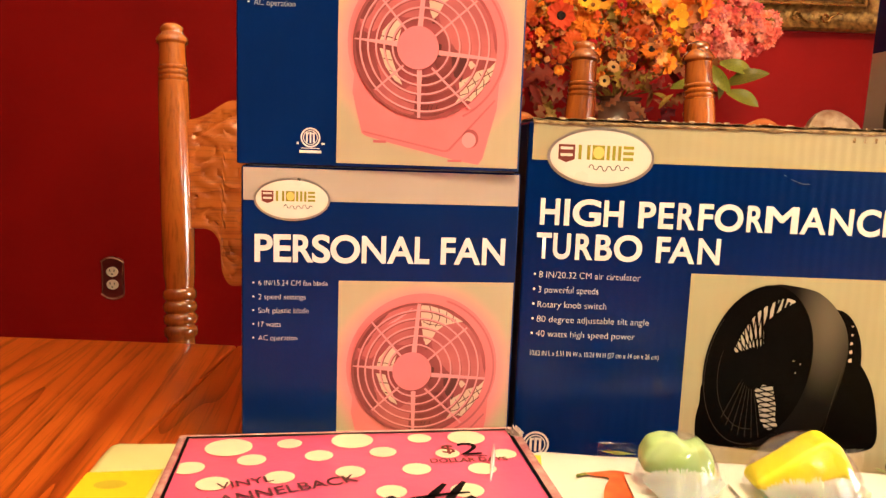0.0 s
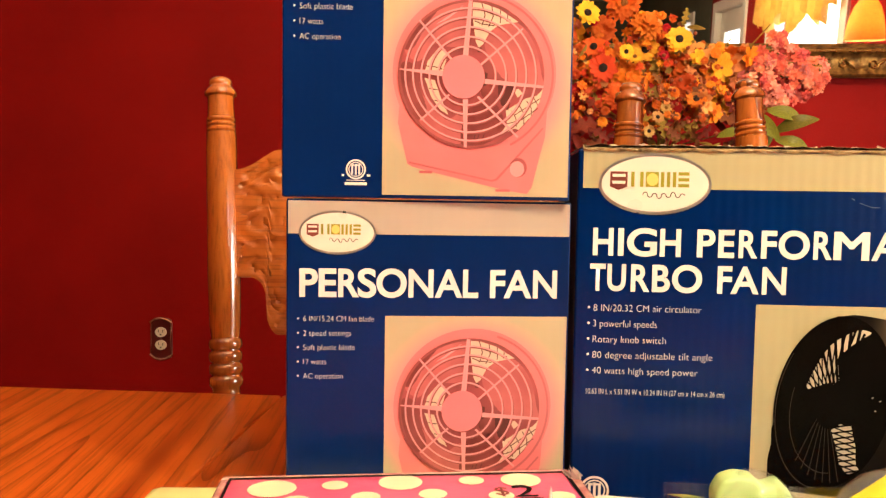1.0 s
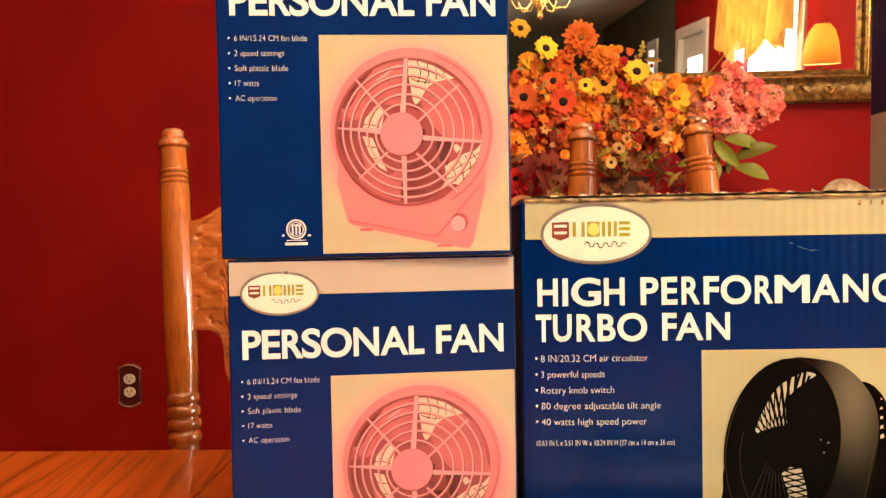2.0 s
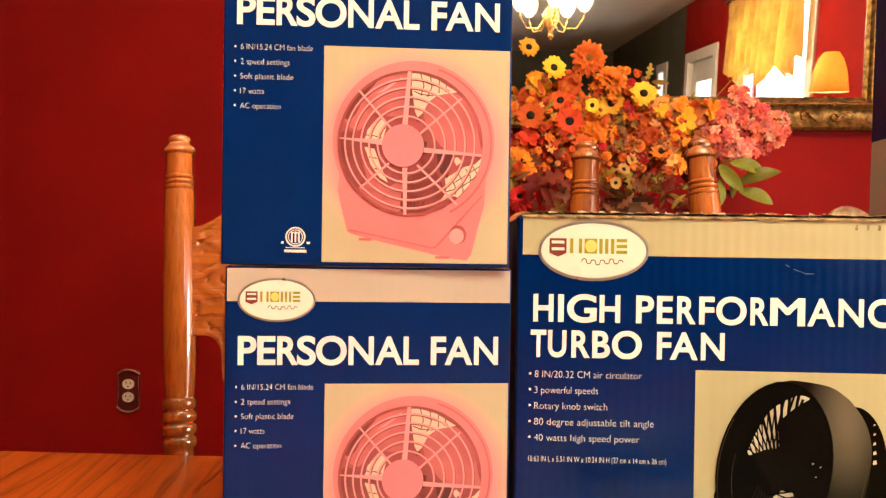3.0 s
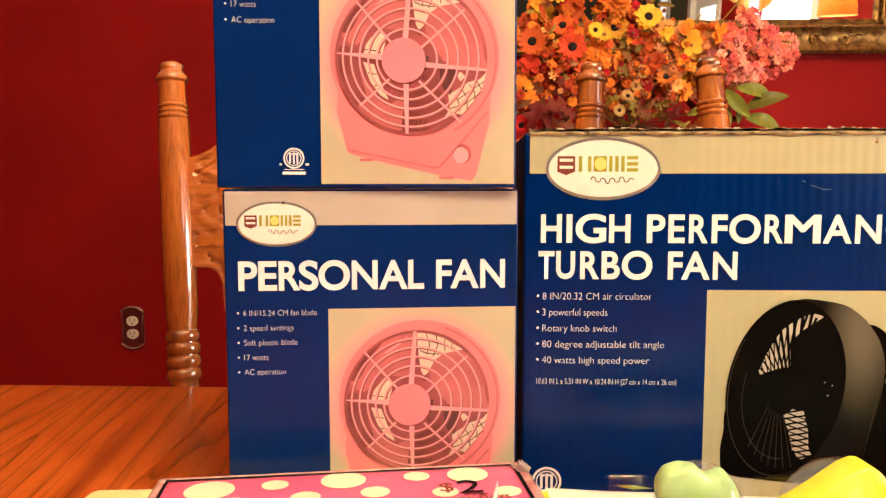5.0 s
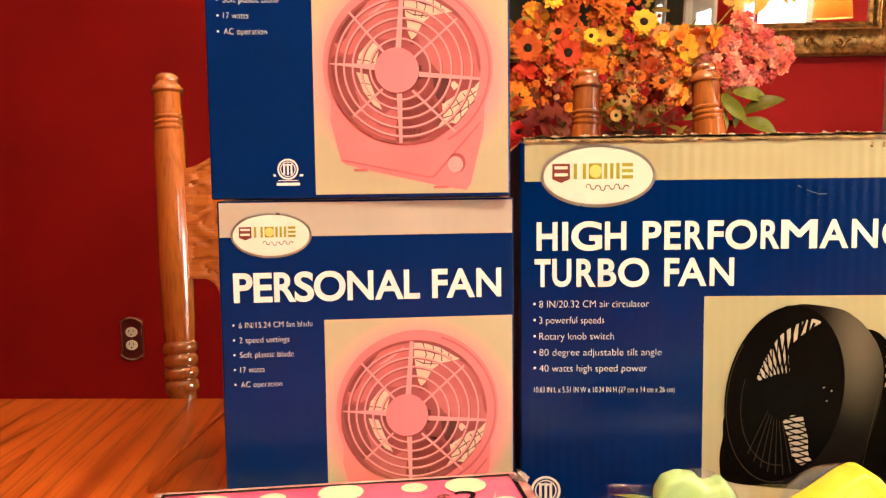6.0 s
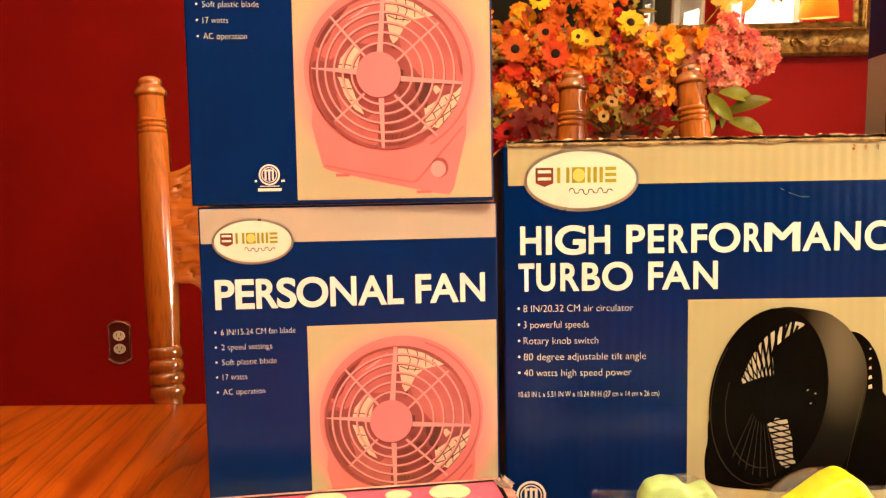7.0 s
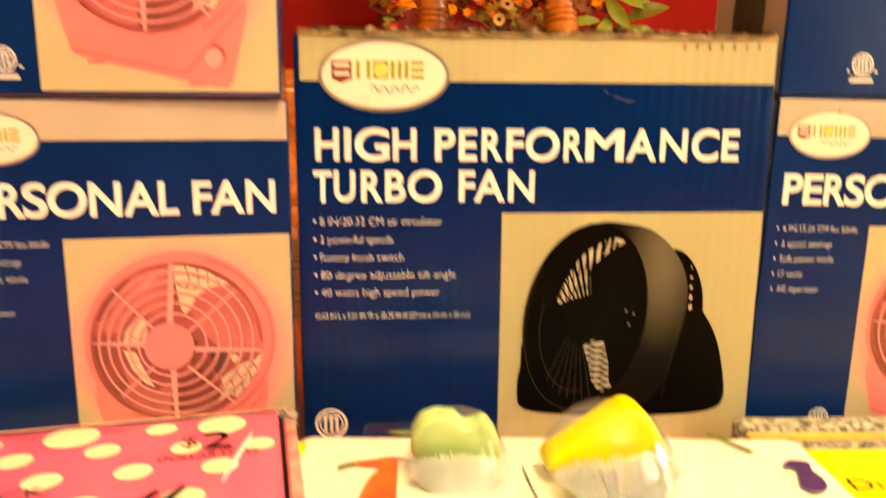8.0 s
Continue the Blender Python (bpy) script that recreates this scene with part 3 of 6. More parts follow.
        part("guard_spoke", stroke(*at([a, b]), w0, w1, 10), PINK_LIGHT, pic)
    part("hub", oval(cu + hu, cv + hv, 0.0145, 0.0147, 11), material("hub_pink_print", (0.80, 0.215, 0.255), 0.32, vary=0.08, coat=0.06), pic)


def personal_fan_box(m, label):
    b = thing("fan_box", label, "box", m, group="personal fan boxes")
    part("carton", boxed((0, 0, 0), (PW, PD, PH), 0.0012, 2), NAVY, b)
    bm = boxed((0.004, 0.003, PH), (PW - 0.004, PD - 0.004, PH + 0.0006))
    part("top_flap", bm, GREY, b)
    part("header_band", rect(0.0012, 0.2085, PW - 0.0012, PH - 0.0012, 2), GREY, b, "plain grey header band")
    title_letters((("P", 0.0090, 0.0217), ("E", 0.0222, 0.0346), ("R", 0.0357, 0.0502), ("S", 0.0492, 0.0622), ("O", 0.0622, 0.0834), ("N", 0.0846, 0.1021), ("A", 0.1030, 0.1226), ("L", 0.1229, 0.1338),
                   ("F", 0.1421, 0.1528), ("A", 0.1519, 0.1717), ("N", 0.1727, 0.1899)), 0.1645, 0.0200, b)
    for k, (text, w) in enumerate((("6 IN/15.24 CM fan blade", 0.0489), ("2 speed settings", 0.0332), ("Soft plastic blade", 0.0357), ("17 watts", 0.0160), ("AC operation", 0.0275))):
        v = 0.1474 - 0.0101 * k
        line = lettering("bullet_line", text, 0.0118, v, w, 0.0042, 2, INK_WHITE, b, -0.017)
        line["kind"] = "stuff"
        part("bullet_dot", oval(0.0082, v + 0.002, 0.0007, 0.0007, 2, n=12), INK_WHITE, line)
    # edge highlight put into the print as a strip of its own blue
    part("edge_highlight", rect(0.1925, 0.1525, 0.1972, 0.2080, 2), EDGE_SHEEN, b, "strip of its own blue, painted as a highlight along the edge")
    badge(b, 0.0350, 0.2095, 0.0266, 0.0153, 3)
    seal(b, 0.0505, 0.0195, 0.0068, 2)
    pink_fan_picture(b)
    # the side of the carton: navy above, grey below with a shaded picture of the fan
    def on_side(name, bm, mat, label=""):
        bmesh.ops.transform(bm, matrix=Matrix.Rotation(radians(-90), 4, "Z"), verts=bm.verts)
        return part(name, bm, mat, b, label)
    on_side("side_panel", rect(-PD + 0.002, 0.0015, -0.002, 0.104, 2), GREY, "grey side panel")
    on_side("side_edge", rect(-0.012, 0.104, -0.002, PH - 0.002, 2), GREY)
    bm = oval(-0.058, 0.052, 0.026, 0.038, 3)
    rect(-0.086, 0.008, -0.03, 0.03, 3.3, bm)
    on_side("side_fan_picture", bm, FAN_GREY, "dark picture of the fan seen side on")
    turn = Matrix.Rotation(radians(-90), 4, "Z") @ Matrix.Translation((-0.053, 0, 0.225)) @ Matrix.Rotation(radians(90), 4, "Y")
    lettering("side_title", "PERSONAL", 0, -0.006, 0.106, 0.0130, 2, INK_WHITE, b, 0.03, m=turn)
    return b


STACK_L = pose(-0.1958, -0.0260, TOP, 0, 0, 7.6)
first = personal_fan_box(STACK_L, "navy and grey personal fan box under another, behind the pink package")
up = copy_thing(first, pose(-0.1988, -0.0272, TOP + PH + 0.0012, 0, 0, 6.0))
tagged(up, "navy and grey personal fan box on top of another one")
low_r = copy_thing(first, pose(0.3008, 0.004, TOP + 0.0035, 0, 1.0, -2))
tagged(low_r, "navy and grey personal fan box beside the turbo fan box")
up_r = copy_thing(first, pose(0.3049, 0.004, TOP + PH + 0.0046, 0, 1.0, -2))
tagged(up_r, "navy and grey personal fan box stacked beside the turbo fan box")

TW, TH, TD = 0.2925, 0.2705, 0.15


def barrel_print():
    """Printed barrel of the fan: charcoal, with a grey sheen across its upper right."""
    m = material("barrel_print", (0.02, 0.018, 0.015), 0.3, coat=0.06)
    n, l = m.node_tree.nodes, m.node_tree.links
    tc, sub, sc, ln = n.new("ShaderNodeTexCoord"), n.new("ShaderNodeVectorMath"), n.new("ShaderNodeVectorMath"), n.new("ShaderNodeVectorMath")
    sub.operation, sc.operation, ln.operation = "SUBTRACT", "MULTIPLY", "LENGTH"
    sub.inputs[1].default_value, sc.inputs[1].default_value = (0.229, 0, 0.132), (32, 0, 15)
    ramp = n.new("ShaderNodeValToRGB")
    ramp.color_ramp.elements[0].color, ramp.color_ramp.elements[1].color = (0.125, 0.108, 0.076, 1), (0.003, 0.0026, 0.0022, 1)
    l.new(tc.outputs["Object"], sub.inputs[0])
    l.new(sub.outputs[0], sc.inputs[0])
    l.new(sc.outputs[0], ln.inputs[0])
    l.new(ln.outputs["Value"], ramp.inputs[0])
    ramp.color_ramp.interpolation = "EASE"
    n["Principled BSDF"].inputs["Specular IOR Level"].default_value = 0.12
    l.new(ramp.outputs[0], n["Principled BSDF"].inputs["Base Color"])
    return m


BARREL = barrel_print()


def black_fan_picture(parent):
    """The printed picture of a black turbo fan: stand, barrel, front guard and the bright gaps in it."""
    pic = part("photo_panel", rect(0.1238, 0.002, 0.2914, 0.1635, 2), GREY_T, parent, "pale photo panel with a printed black fan")
    stand = [(0.1362, 0.041), (0.1395, 0.0345), (0.147, 0.0318), (0.16, 0.030), (0.20, 0.027), (0.25, 0.028), (0.268, 0.031), (0.2745, 0.037), (0.2745, 0.050), (0.268, 0.078), (0.257, 0.098), (0.245, 0.108), (0.15, 0.090), (0.1375, 0.062)]
    part("fan_stand", poly(smooth_outline(stand), 3), FAN_BLACK, pic)
    bm = oval(0.2385, 0.108, 0.0175, 0.0325, 4, turn=10)
    part("rear_cage", bm, FAN_BLACK, pic)
    bm = bmesh.new()
    for k in range(5):
        v = 0.1000 + 0.0068 * k
        poly([(0.2468, v), (0.2494 - 0.0003 * k, v + 0.0006), (0.2490 - 0.0003 * k, v + 0.0034 - 0.0005 * k), (0.2470, v + 0.0026 - 0.0004 * k)], 5, bm)
    part("rear_cage_light", bm, INK_CREAM, pic)["kind"] = "stuff"
    part("barrel", poly(smooth_outline([(0.175, 0.035), (0.200, 0.030), (0.226, 0.040), (0.237, 0.062), (0.2440, 0.090), (0.2457, 0.1110), (0.2420, 0.1275), (0.2334, 0.1410), (0.2255, 0.1485), (0.2159, 0.1540), (0.198, 0.1572), (0.186, 0.1572), (0.174, 0.1500), (0.168, 0.1000)]), 6), BARREL, pic)
    part("front_guard", oval(0.1790, 0.0955, 0.0400, 0.0618, 8, turn=-9), FAN_BLACK, pic)
    part("guard_mouth", oval(0.1815, 0.0945, 0.0335, 0.0555, 9, turn=-9), FAN_DARK, pic)
    # bright gaps between blades, crossed by guard wires
    bm = bmesh.new()
    up_band = smooth_outline([(0.1604, 0.1050), (0.1626, 0.1130), (0.1663, 0.1214), (0.1749, 0.1355), (0.1852, 0.1432), (0.1950, 0.1474), (0.2024, 0.1456), (0.1985, 0.1425), (0.1907, 0.1371), (0.1850, 0.1320), (0.1812, 0.1277), (0.1815, 0.1180), (0.1812, 0.1098), (0.1700, 0.1080)], 4)
    pale = material("pale_gap_print", (0.55, 0.50, 0.40), 0.3, vary=0.1, coat=0.06)
    part("bright_gap", poly(up_band, 10), pale, pic)
    poly([(0.1784, 0.0760), (0.1843, 0.0806), (0.1919, 0.0793), (0.1955, 0.0651), (0.1960, 0.0540), (0.1985, 0.0480), (0.1905, 0.0446), (0.1850, 0.0520), (0.1820, 0.0650)], 10, bm)
    part("bright_gap", bm, pale, pic)
    bm = bmesh.new()
    for k in range(17):
        a = 22 + 9.5 * k
        x0, y0 = 0.013 * math.cos(radians(a)), 0.017 * math.sin(radians(a))
        x1, y1 = 0.037 * math.cos(radians(a + 14)), 0.064 * math.sin(radians(a + 14))
        stroke((0.179 + x0, 0.090 + y0), (0.179 + x1, 0.090 + y1), 0.0011 + 0.0006 * (k < 9), 0.0014 + 0.0009 * (k < 9), 11 + 0.15 * (k % 2), bm)
        x1, y1 = 0.037 * math.cos(radians(a - 20)), 0.064 * math.sin(radians(a - 20))
        stroke((0.179 + x0, 0.090 + y0), (0.179 + x1, 0.090 + y1), 0.0008, 0.0011 + 0.0008 * (k < 9), 11.4 + 0.15 * (k % 2), bm)
    for k in range(9):
        v = 0.0795 - 0.0042 * k
        stroke((0.174, v - 0.0022), (0.200, v + 0.0022), 0.0013, 0.0013, 11.3, bm)
        stroke((0.174, v + 0.0010), (0.200, v - 0.0085), 0.0010, 0.0010, 11.6, bm)
    part("guard_wire", bm, FAN_DARK, pic)["kind"] = "stuff"
    part("fan_hub", oval(0.1735, 0.0945, 0.0105, 0.0150, 12, turn=-9), FAN_DARK, pic)
    bm = arc(0.1790, 0.0945, 0.0388, 0.0618, 0.0005, 12, turn=-9, a0=150, a1=285, n=40)
    arc(0.1800, 0.0930, 0.0300, 0.0480, 0.0004, 12, bm, turn=-9, a0=170, a1=280, n=40)
    for k in range(7):
        a = 215 + 9 * k
        x0, y0 = 0.012 * math.cos(radians(a)), 0.018 * math.sin(radians(a))
        x1, y1 = 0.034 * math.cos(radians(a + 12)), 0.056 * math.sin(radians(a + 12))
        stroke((0.178 + x0, 0.0945 + y0), (0.178 + x1, 0.0945 + y1), 0.0003, 0.0004, 12, bm)
    stroke((0.2435, 0.100), (0.232, 0.040), 0.0005, 0.0003, 12, bm)
    part("guard_gleam", bm, FAN_LINE, pic)["kind"] = "stuff"
    for u, v in ((0.2053, 0.1000), (0.2105, 0.0977), (0.2075, 0.0907)):
        part("bright_gap", poly([(u - 0.0008, v - 0.0003), (u + 0.0002, v - 0.0005), (u + 0.0008, v + 0.0003), (u, v + 0.0005)], 13), pale, pic)


turbo = thing("fan_box", "large navy and grey turbo fan box with creased taped top", "box", pose(0.0075, 0, TOP))
part("carton", boxed((-0.0020, 0, 0), (TW, TD, TH), 0.0015, 2), [NAVY_T], turbo)
# near-black sheet added on the carton side, painting the shade of the narrow slot
part("side_face", boxed((-0.0023, 0.002, 0.002), (-0.0020, TD - 0.002, TH - 0.002)), material("slot_shade_navy", (0.006, 0.007, 0.02), 0.75, vary=0.3), turbo, "dark sheet on the carton side, standing in for shade in the slot")
part("header_band", rect(0.0015, 0.2432, TW - 0.0015, TH - 0.0015, 2), GREY_T, turbo, "plain grey header band")
title_letters((("H", 0.0095, 0.0238), ("I", 0.0270, 0.0310), ("G", 0.0332, 0.0541), ("H", 0.0561, 0.0706), ("P", 0.0817, 0.0942), ("E", 0.0963, 0.1074), ("R", 0.1103, 0.1232), ("F", 0.1256, 0.1362), ("O", 0.1374, 0.1585),
               ("R", 0.1611, 0.1737), ("M", 0.1747, 0.1988), ("A", 0.2003, 0.2196), ("N", 0.2217, 0.2391), ("C", 0.2418, 0.2590), ("E", 0.2612, 0.2722)), 0.1958, 0.0196, turbo)
title_letters((("T", 0.0080, 0.0190), ("U", 0.0202, 0.0332), ("R", 0.0367, 0.0498), ("B", 0.0514, 0.0639), ("O", 0.0652, 0.0861), ("F", 0.0966, 0.1066), ("A", 0.1058, 0.1252), ("N", 0.1272, 0.1437)), 0.1706, 0.0194, turbo)
for k, (text, w) in enumerate((("8 IN/20.32 CM air circulator", 0.0752), ("3 powerful speeds", 0.0447), ("Rotary knob switch", 0.0513), ("80 degree adjustable tilt angle", 0.0840), ("40 watts high speed power", 0.0742))):
    v = 0.1563 - 0.01125 * k
    line = lettering("bullet_line", text, 0.0112, v, w, 0.0052, 2, INK_WHITE, turbo, -0.015)
    line["kind"] = "stuff"
    part("bullet_dot", oval(0.0080, v + 0.0026, 0.0009, 0.0009, 2, n=12), INK_WHITE, line)
lettering("size_line", "10.63 IN L x 5.51 IN W x 10.24 IN H (27 cm x 14 cm x 26 cm)", 0.0075, 0.0966, 0.0970, 0.0042, 2, INK_WHITE, turbo, -0.008)["kind"] = "stuff"
badge(turbo, 0.0512, 0.2465, 0.0390, 0.0215, 3)
seal(turbo, 0.0155, 0.0262, 0.0103, 2, bar=False)
black_fan_picture(turbo)
bm = stroke((0.1850, 0.2385), (0.1875, 0.2372), 0.0005, 0.0003, 3)
stroke((0.1905, 0.2355), (0.1990, 0.2325), 0.0004, 0.0003, 3, bm)
stroke((0.1990, 0.2325), (0.2045, 0.2325), 0.0006, 0.0003, 3, bm)
part("scratch", bm, material("scuffed_print", (0.16, 0.17, 0.22), 0.5), turbo, "fine pale scratch")
# creased flaps and tape on top
random.seed(5)
for name, y0, y1 in (("top_flap", 0.0002, 0.074), ("top_flap", 0.076, TD - 0.001)):
    bm = bmesh.new()
    grid = bmesh.ops.create_grid(bm, x_segments=60, y_segments=10, size=0.5)["verts"]
    for v in grid:
        x, y = (v.co.x + 0.5) * (TW - 0.002) + 0.001, y0 + (v.co.y + 0.5) * (y1 - y0)
        v.co = (x, y, TH + 0.0011 + 0.0020 * abs(noise.noise((x * 60, y * 40, 3))) * min(1, (y + 0.002) / 0.012))
    bmesh.ops.solidify(bm, geom=bm.faces[:], thickness=0.0010)
    part(name, bm, CARD, turbo, "creased brown card flap")
bm = bmesh.new()
for v in bmesh.ops.create_grid(bm, x_segments=80, y_segments=14, size=0.5)["verts"]:
    x, y = (v.co.x + 0.5) * (TW - 0.004) + 0.002, -0.0004 + (v.co.y + 0.5) * 0.11
    v.co = (x, y, TH + 0.0030 + 0.0016 * noise.noise((x * 110, y * 50, 9)))
bmesh.ops.solidify(bm, geom=bm.faces[:], thickness=0.0003)
part("tape", bm, TAPE, turbo, "shiny wrinkled clear packing tape")
bm = bmesh.new()
cols = []
for i in range(241):
    x = 0.001 + (TW - 0.002) * i / 240
    j1, j2, j3 = noise.noise((x * 260, 1, 0)), noise.noise((x * 330, 5, 0)), noise.noise((x * 60, 9, 0))
    cols.append([bm.verts.new(p) for p in ((x, -0.0009, TH - 0.0016 - 0.0010 * j3), (x, -0.0011 - 0.0003 * j1, TH - 0.0002 + 0.0005 * j2), (x, 0.0008 + 0.0005 * j2, TH + 0.0014 + 0.0008 * j1), (x, 0.006, TH + 0.0030 + 0.0012 * j2))])
for p, q in zip(cols, cols[1:]):
    for k in range(3):
        bm.faces.new((p[k], q[k], q[k + 1], p[k + 1]))
part("crushed_edge", bm, FOIL, turbo, "crinkled shiny front edge under the tape")
# loose crinkles of the clear tape, coloured pale to stand in for its glints
bm = bmesh.new()
random.seed(8)
for k in range(120):
    x, y = random.uniform(0.004, TW - 0.012), random.choice((random.uniform(0.000, 0.012), random.uniform(0.0, 0.06)))
    w, h, z = random.uniform(0.0015, 0.0075), random.uniform(0.0004, 0.0019), TH + 0.0026 + random.uniform(-0.0004, 0.0008)
    bm.faces.new([bm.verts.new(p) for p in ((x, y, z), (x + w, y + random.uniform(-0.002, 0.002), z + random.uniform(-0.0004, 0.0004)), (x + w * 0.8, y + 0.0016, z + h * random.uniform(0.4, 1)), (x + w * 0.25, y + 0.0014, z + h))])
bmesh.ops.solidify(bm, geom=bm.faces[:], thickness=0.0002)
part("tape_crinkles", bm, material("pale_tape_glint", (0.78, 0.66, 0.46), 0.15, second=(0.40, 0.28, 0.14), scale=120, coat=0.8), turbo, "shiny crinkles in the tape, coloured pale to stand in for glints")["kind"] = "stuff"
# flat coloured marks that paint the highlights of upright dents in the band
for f in range(7):
    u = 0.232 + 0.0078 * f
    part("dent_highlight", poly([(u, 0.2635), (u + 0.0018, 0.2632), (u + 0.0022, 0.2668), (u + 0.0004, 0.2672)], 3), FOIL, turbo)


# ---- pressed-back oak chairs ----
def chair_post():
    """Turned back post with button finial and two sets of rings, 0.66 m from the seat up."""
    prof = [(0.0135, 0), (0.0165, 0.05), (0.0150, 0.10), (0.0190, 0.20), (0.0200, 0.26), (0.0172, 0.294), (0.0160, 0.304)]
    for k in range(4):
        z = 0.3150 + 0.0150 * k
        prof += [(0.0168, z - 0.0070), (0.0194, z - 0.0048), (0.0203, z), (0.0194, z + 0.0048), (0.0168, z + 0.0070)]
    prof += [(0.0176, 0.377), (0.0188, 0.382), (0.0198, 0.45), (0.0192, 0.56), (0.0184, 0.6185)]
    for k in range(3):
        z = 0.6225 + 0.0062 * k
        prof += [(0.0164, z - 0.0028), (0.0181, z - 0.001), (0.0181, z + 0.001), (0.0164, z + 0.0028)]
    prof += [(0.0166, 0.6395), (0.0160, 0.652), (0.0164, 0.6635), (0.0194, 0.6660), (0.0197, 0.6685), (0.0186, 0.6715), (0.0160, 0.6755), (0.0136, 0.6775), (0.0134, 0.6785), (0.0141, 0.6800), (0.0140, 0.6840), (0.0115, 0.6875), (0.006, 0.6893), (0.002, 0.6897)]
    return lathe(prof, 28)


def crest_outline(x, half):
    """Top and bottom of the carved back panel at x, with ears that rise at the middle and scrolled lower corners."""
    t = abs(x) / half
    top = 0.570 + 0.027 * math.exp(-((t - 0.72) / 0.13) ** 2) - 0.012 * math.exp(-(t / 0.35) ** 2)
    d = max(0, half - abs(x) - 0.034)
    low = 0.440 - 0.026 * (1 - math.sqrt(1 - min(1, d / 0.022) ** 2)) - 0.044 * math.sqrt(1 - (1 - min(1, max(0, (d - 0.0212) / 0.018))) ** 2) + 0.03 * math.exp(-(t / 0.4) ** 2)
    return top, low


def oak_chair(m, label):
    c = thing("dining_chair", label, "chair", m, group="chairs at the table")
    foot, half = 0.2155, 0.243
    for s in (-1, 1):
        bm = chair_post()
        bmesh.ops.transform(bm, matrix=Matrix.Translation((s * foot, 0, 0.455)) @ Matrix.Rotation(radians(3.35 * s), 4, "Y") @ Matrix.Rotation(radians(-8), 4, "X"), verts=bm.verts)
        part("back_post", bm, CHAIR_OAK, c, "turned post with ringed bands and button finial", smooth=True)
    # carved panel, leaning with the posts
    bm = bmesh.new()
    nx, nz = 150, 56
    sheets = []
    for side in (-1, 1):
        rows = []
        for i in range(nx + 1):
            x = -half + 0.012 + (2 * half - 0.024) * i / nx
            top, low = crest_outline(x, half)
            col = []
            for j in range(nz + 1):
                z = low + (top - low) * j / nz
                edge = min(j, nz - j, i, nx - i)
                carve = 0.0
                if side < 0 and edge > 2:
                    scroll = noise.noise(Vector((x * 52 + 0.8 * math.sin(z * 90), z * 52, 2)))
                    carve = 0.0024 * max(0.0, 1 - abs(scroll) / 0.10) + 0.0012 * (scroll > 0) + 0.0016 * (abs(z - top + 0.020) < 0.0022)
                col.append(bm.verts.new((x, side * 0.008 + carve, z)))
            rows.append(col)
        for i in range(nx):
            for j in range(nz):
                q = (rows[i][j], rows[i + 1][j], rows[i + 1][j + 1], rows[i][j + 1])
                bm.faces.new(q if side < 0 else q[::-1])
        sheets.append(rows)
    f, b = sheets
    for i in range(nx):
        bm.faces.new((f[i][0], b[i][0], b[i + 1][0], f[i + 1][0]))
        bm.faces.new((f[i][nz], f[i + 1][nz], b[i + 1][nz], b[i][nz]))
    for j in range(nz):
        bm.faces.new((f[0][j], f[0][j + 1], b[0][j + 1], b[0][j]))
        bm.faces.new((f[nx][j], b[nx][j], b[nx][j + 1], f[nx][j + 1]))
    lean = Matrix.Translation((0, 0, 0.455)) @ Matrix.Rotation(radians(-8), 4, "X")
    bmesh.ops.transform(bm, matrix=lean, verts=bm.verts)
    part("carved_panel", bm, PANEL_OAK, c, "carved pressed oak back panel", smooth=True)
    for k in range(6):
        x = -0.14 + 0.056 * k
        bm = lathe([(0.006, 0.0), (0.008, 0.12), (0.011, 0.22), (0.008, 0.30), (0.006, 0.42)], 12, m=lean @ Matrix.Translation((x, 0, 0)))
        part("spindle", bm, CHAIR_OAK, c, smooth=True)
    part("seat", boxed((-0.235, -0.40, 0.425), (0.235, 0.03, 0.460), 0.012, 3), PANEL_OAK, c, smooth=True)
    for x in (-0.19, 0.19):
        for y in (-0.36, -0.01):
            part("leg", lathe([(0.014, 0), (0.020, 0.10), (0.016, 0.13), (0.023, 0.2), (0.023, 0.34), (0.017, 0.428)], 16, m=Matrix.Translation((x, y, 0))), CHAIR_OAK, c, smooth=True)
    for y in (-0.36, -0.01):
        part("stretcher", tube([(-0.19, y, 0.17), (0, y, 0.17), (0.19, y, 0.17)], [0.008, 0.012, 0.008], 10), CHAIR_OAK, c, smooth=True)
    return c


chair = oak_chair(pose(-0.1350, 0.318, -0.0055, 0, 0, 3), "glossy turned oak dining chair with carved back, behind the table")
second_chair = copy_thing(chair, pose(0.502, 0.306, -0.004))
tagged(second_chair, "glossy turned oak dining chair standing beside the other chair")

# ---- wall outlet ----
BRASS = material("aged_brass", (0.85, 0.48, 0.36), 0.16, 0.75, vary=0.4, scale=50)
IVORY = material("ivory_plastic", (0.88, 0.76, 0.58), 0.3, vary=0.05, coat=0.5)
outlet = thing("wall_outlet", "ivory double outlet in an ornate bronze plate on the red wall", "outlet", pose(-1.045, YN, 0.552))
pts = [(-0.030, -0.058), (-0.034, -0.050), (-0.034, 0.050), (-0.030, 0.058), (-0.016, 0.063), (0.016, 0.063), (0.030, 0.058), (0.034, 0.050), (0.034, -0.050), (0.030, -0.058), (0.016, -0.063), (-0.016, -0.063)]


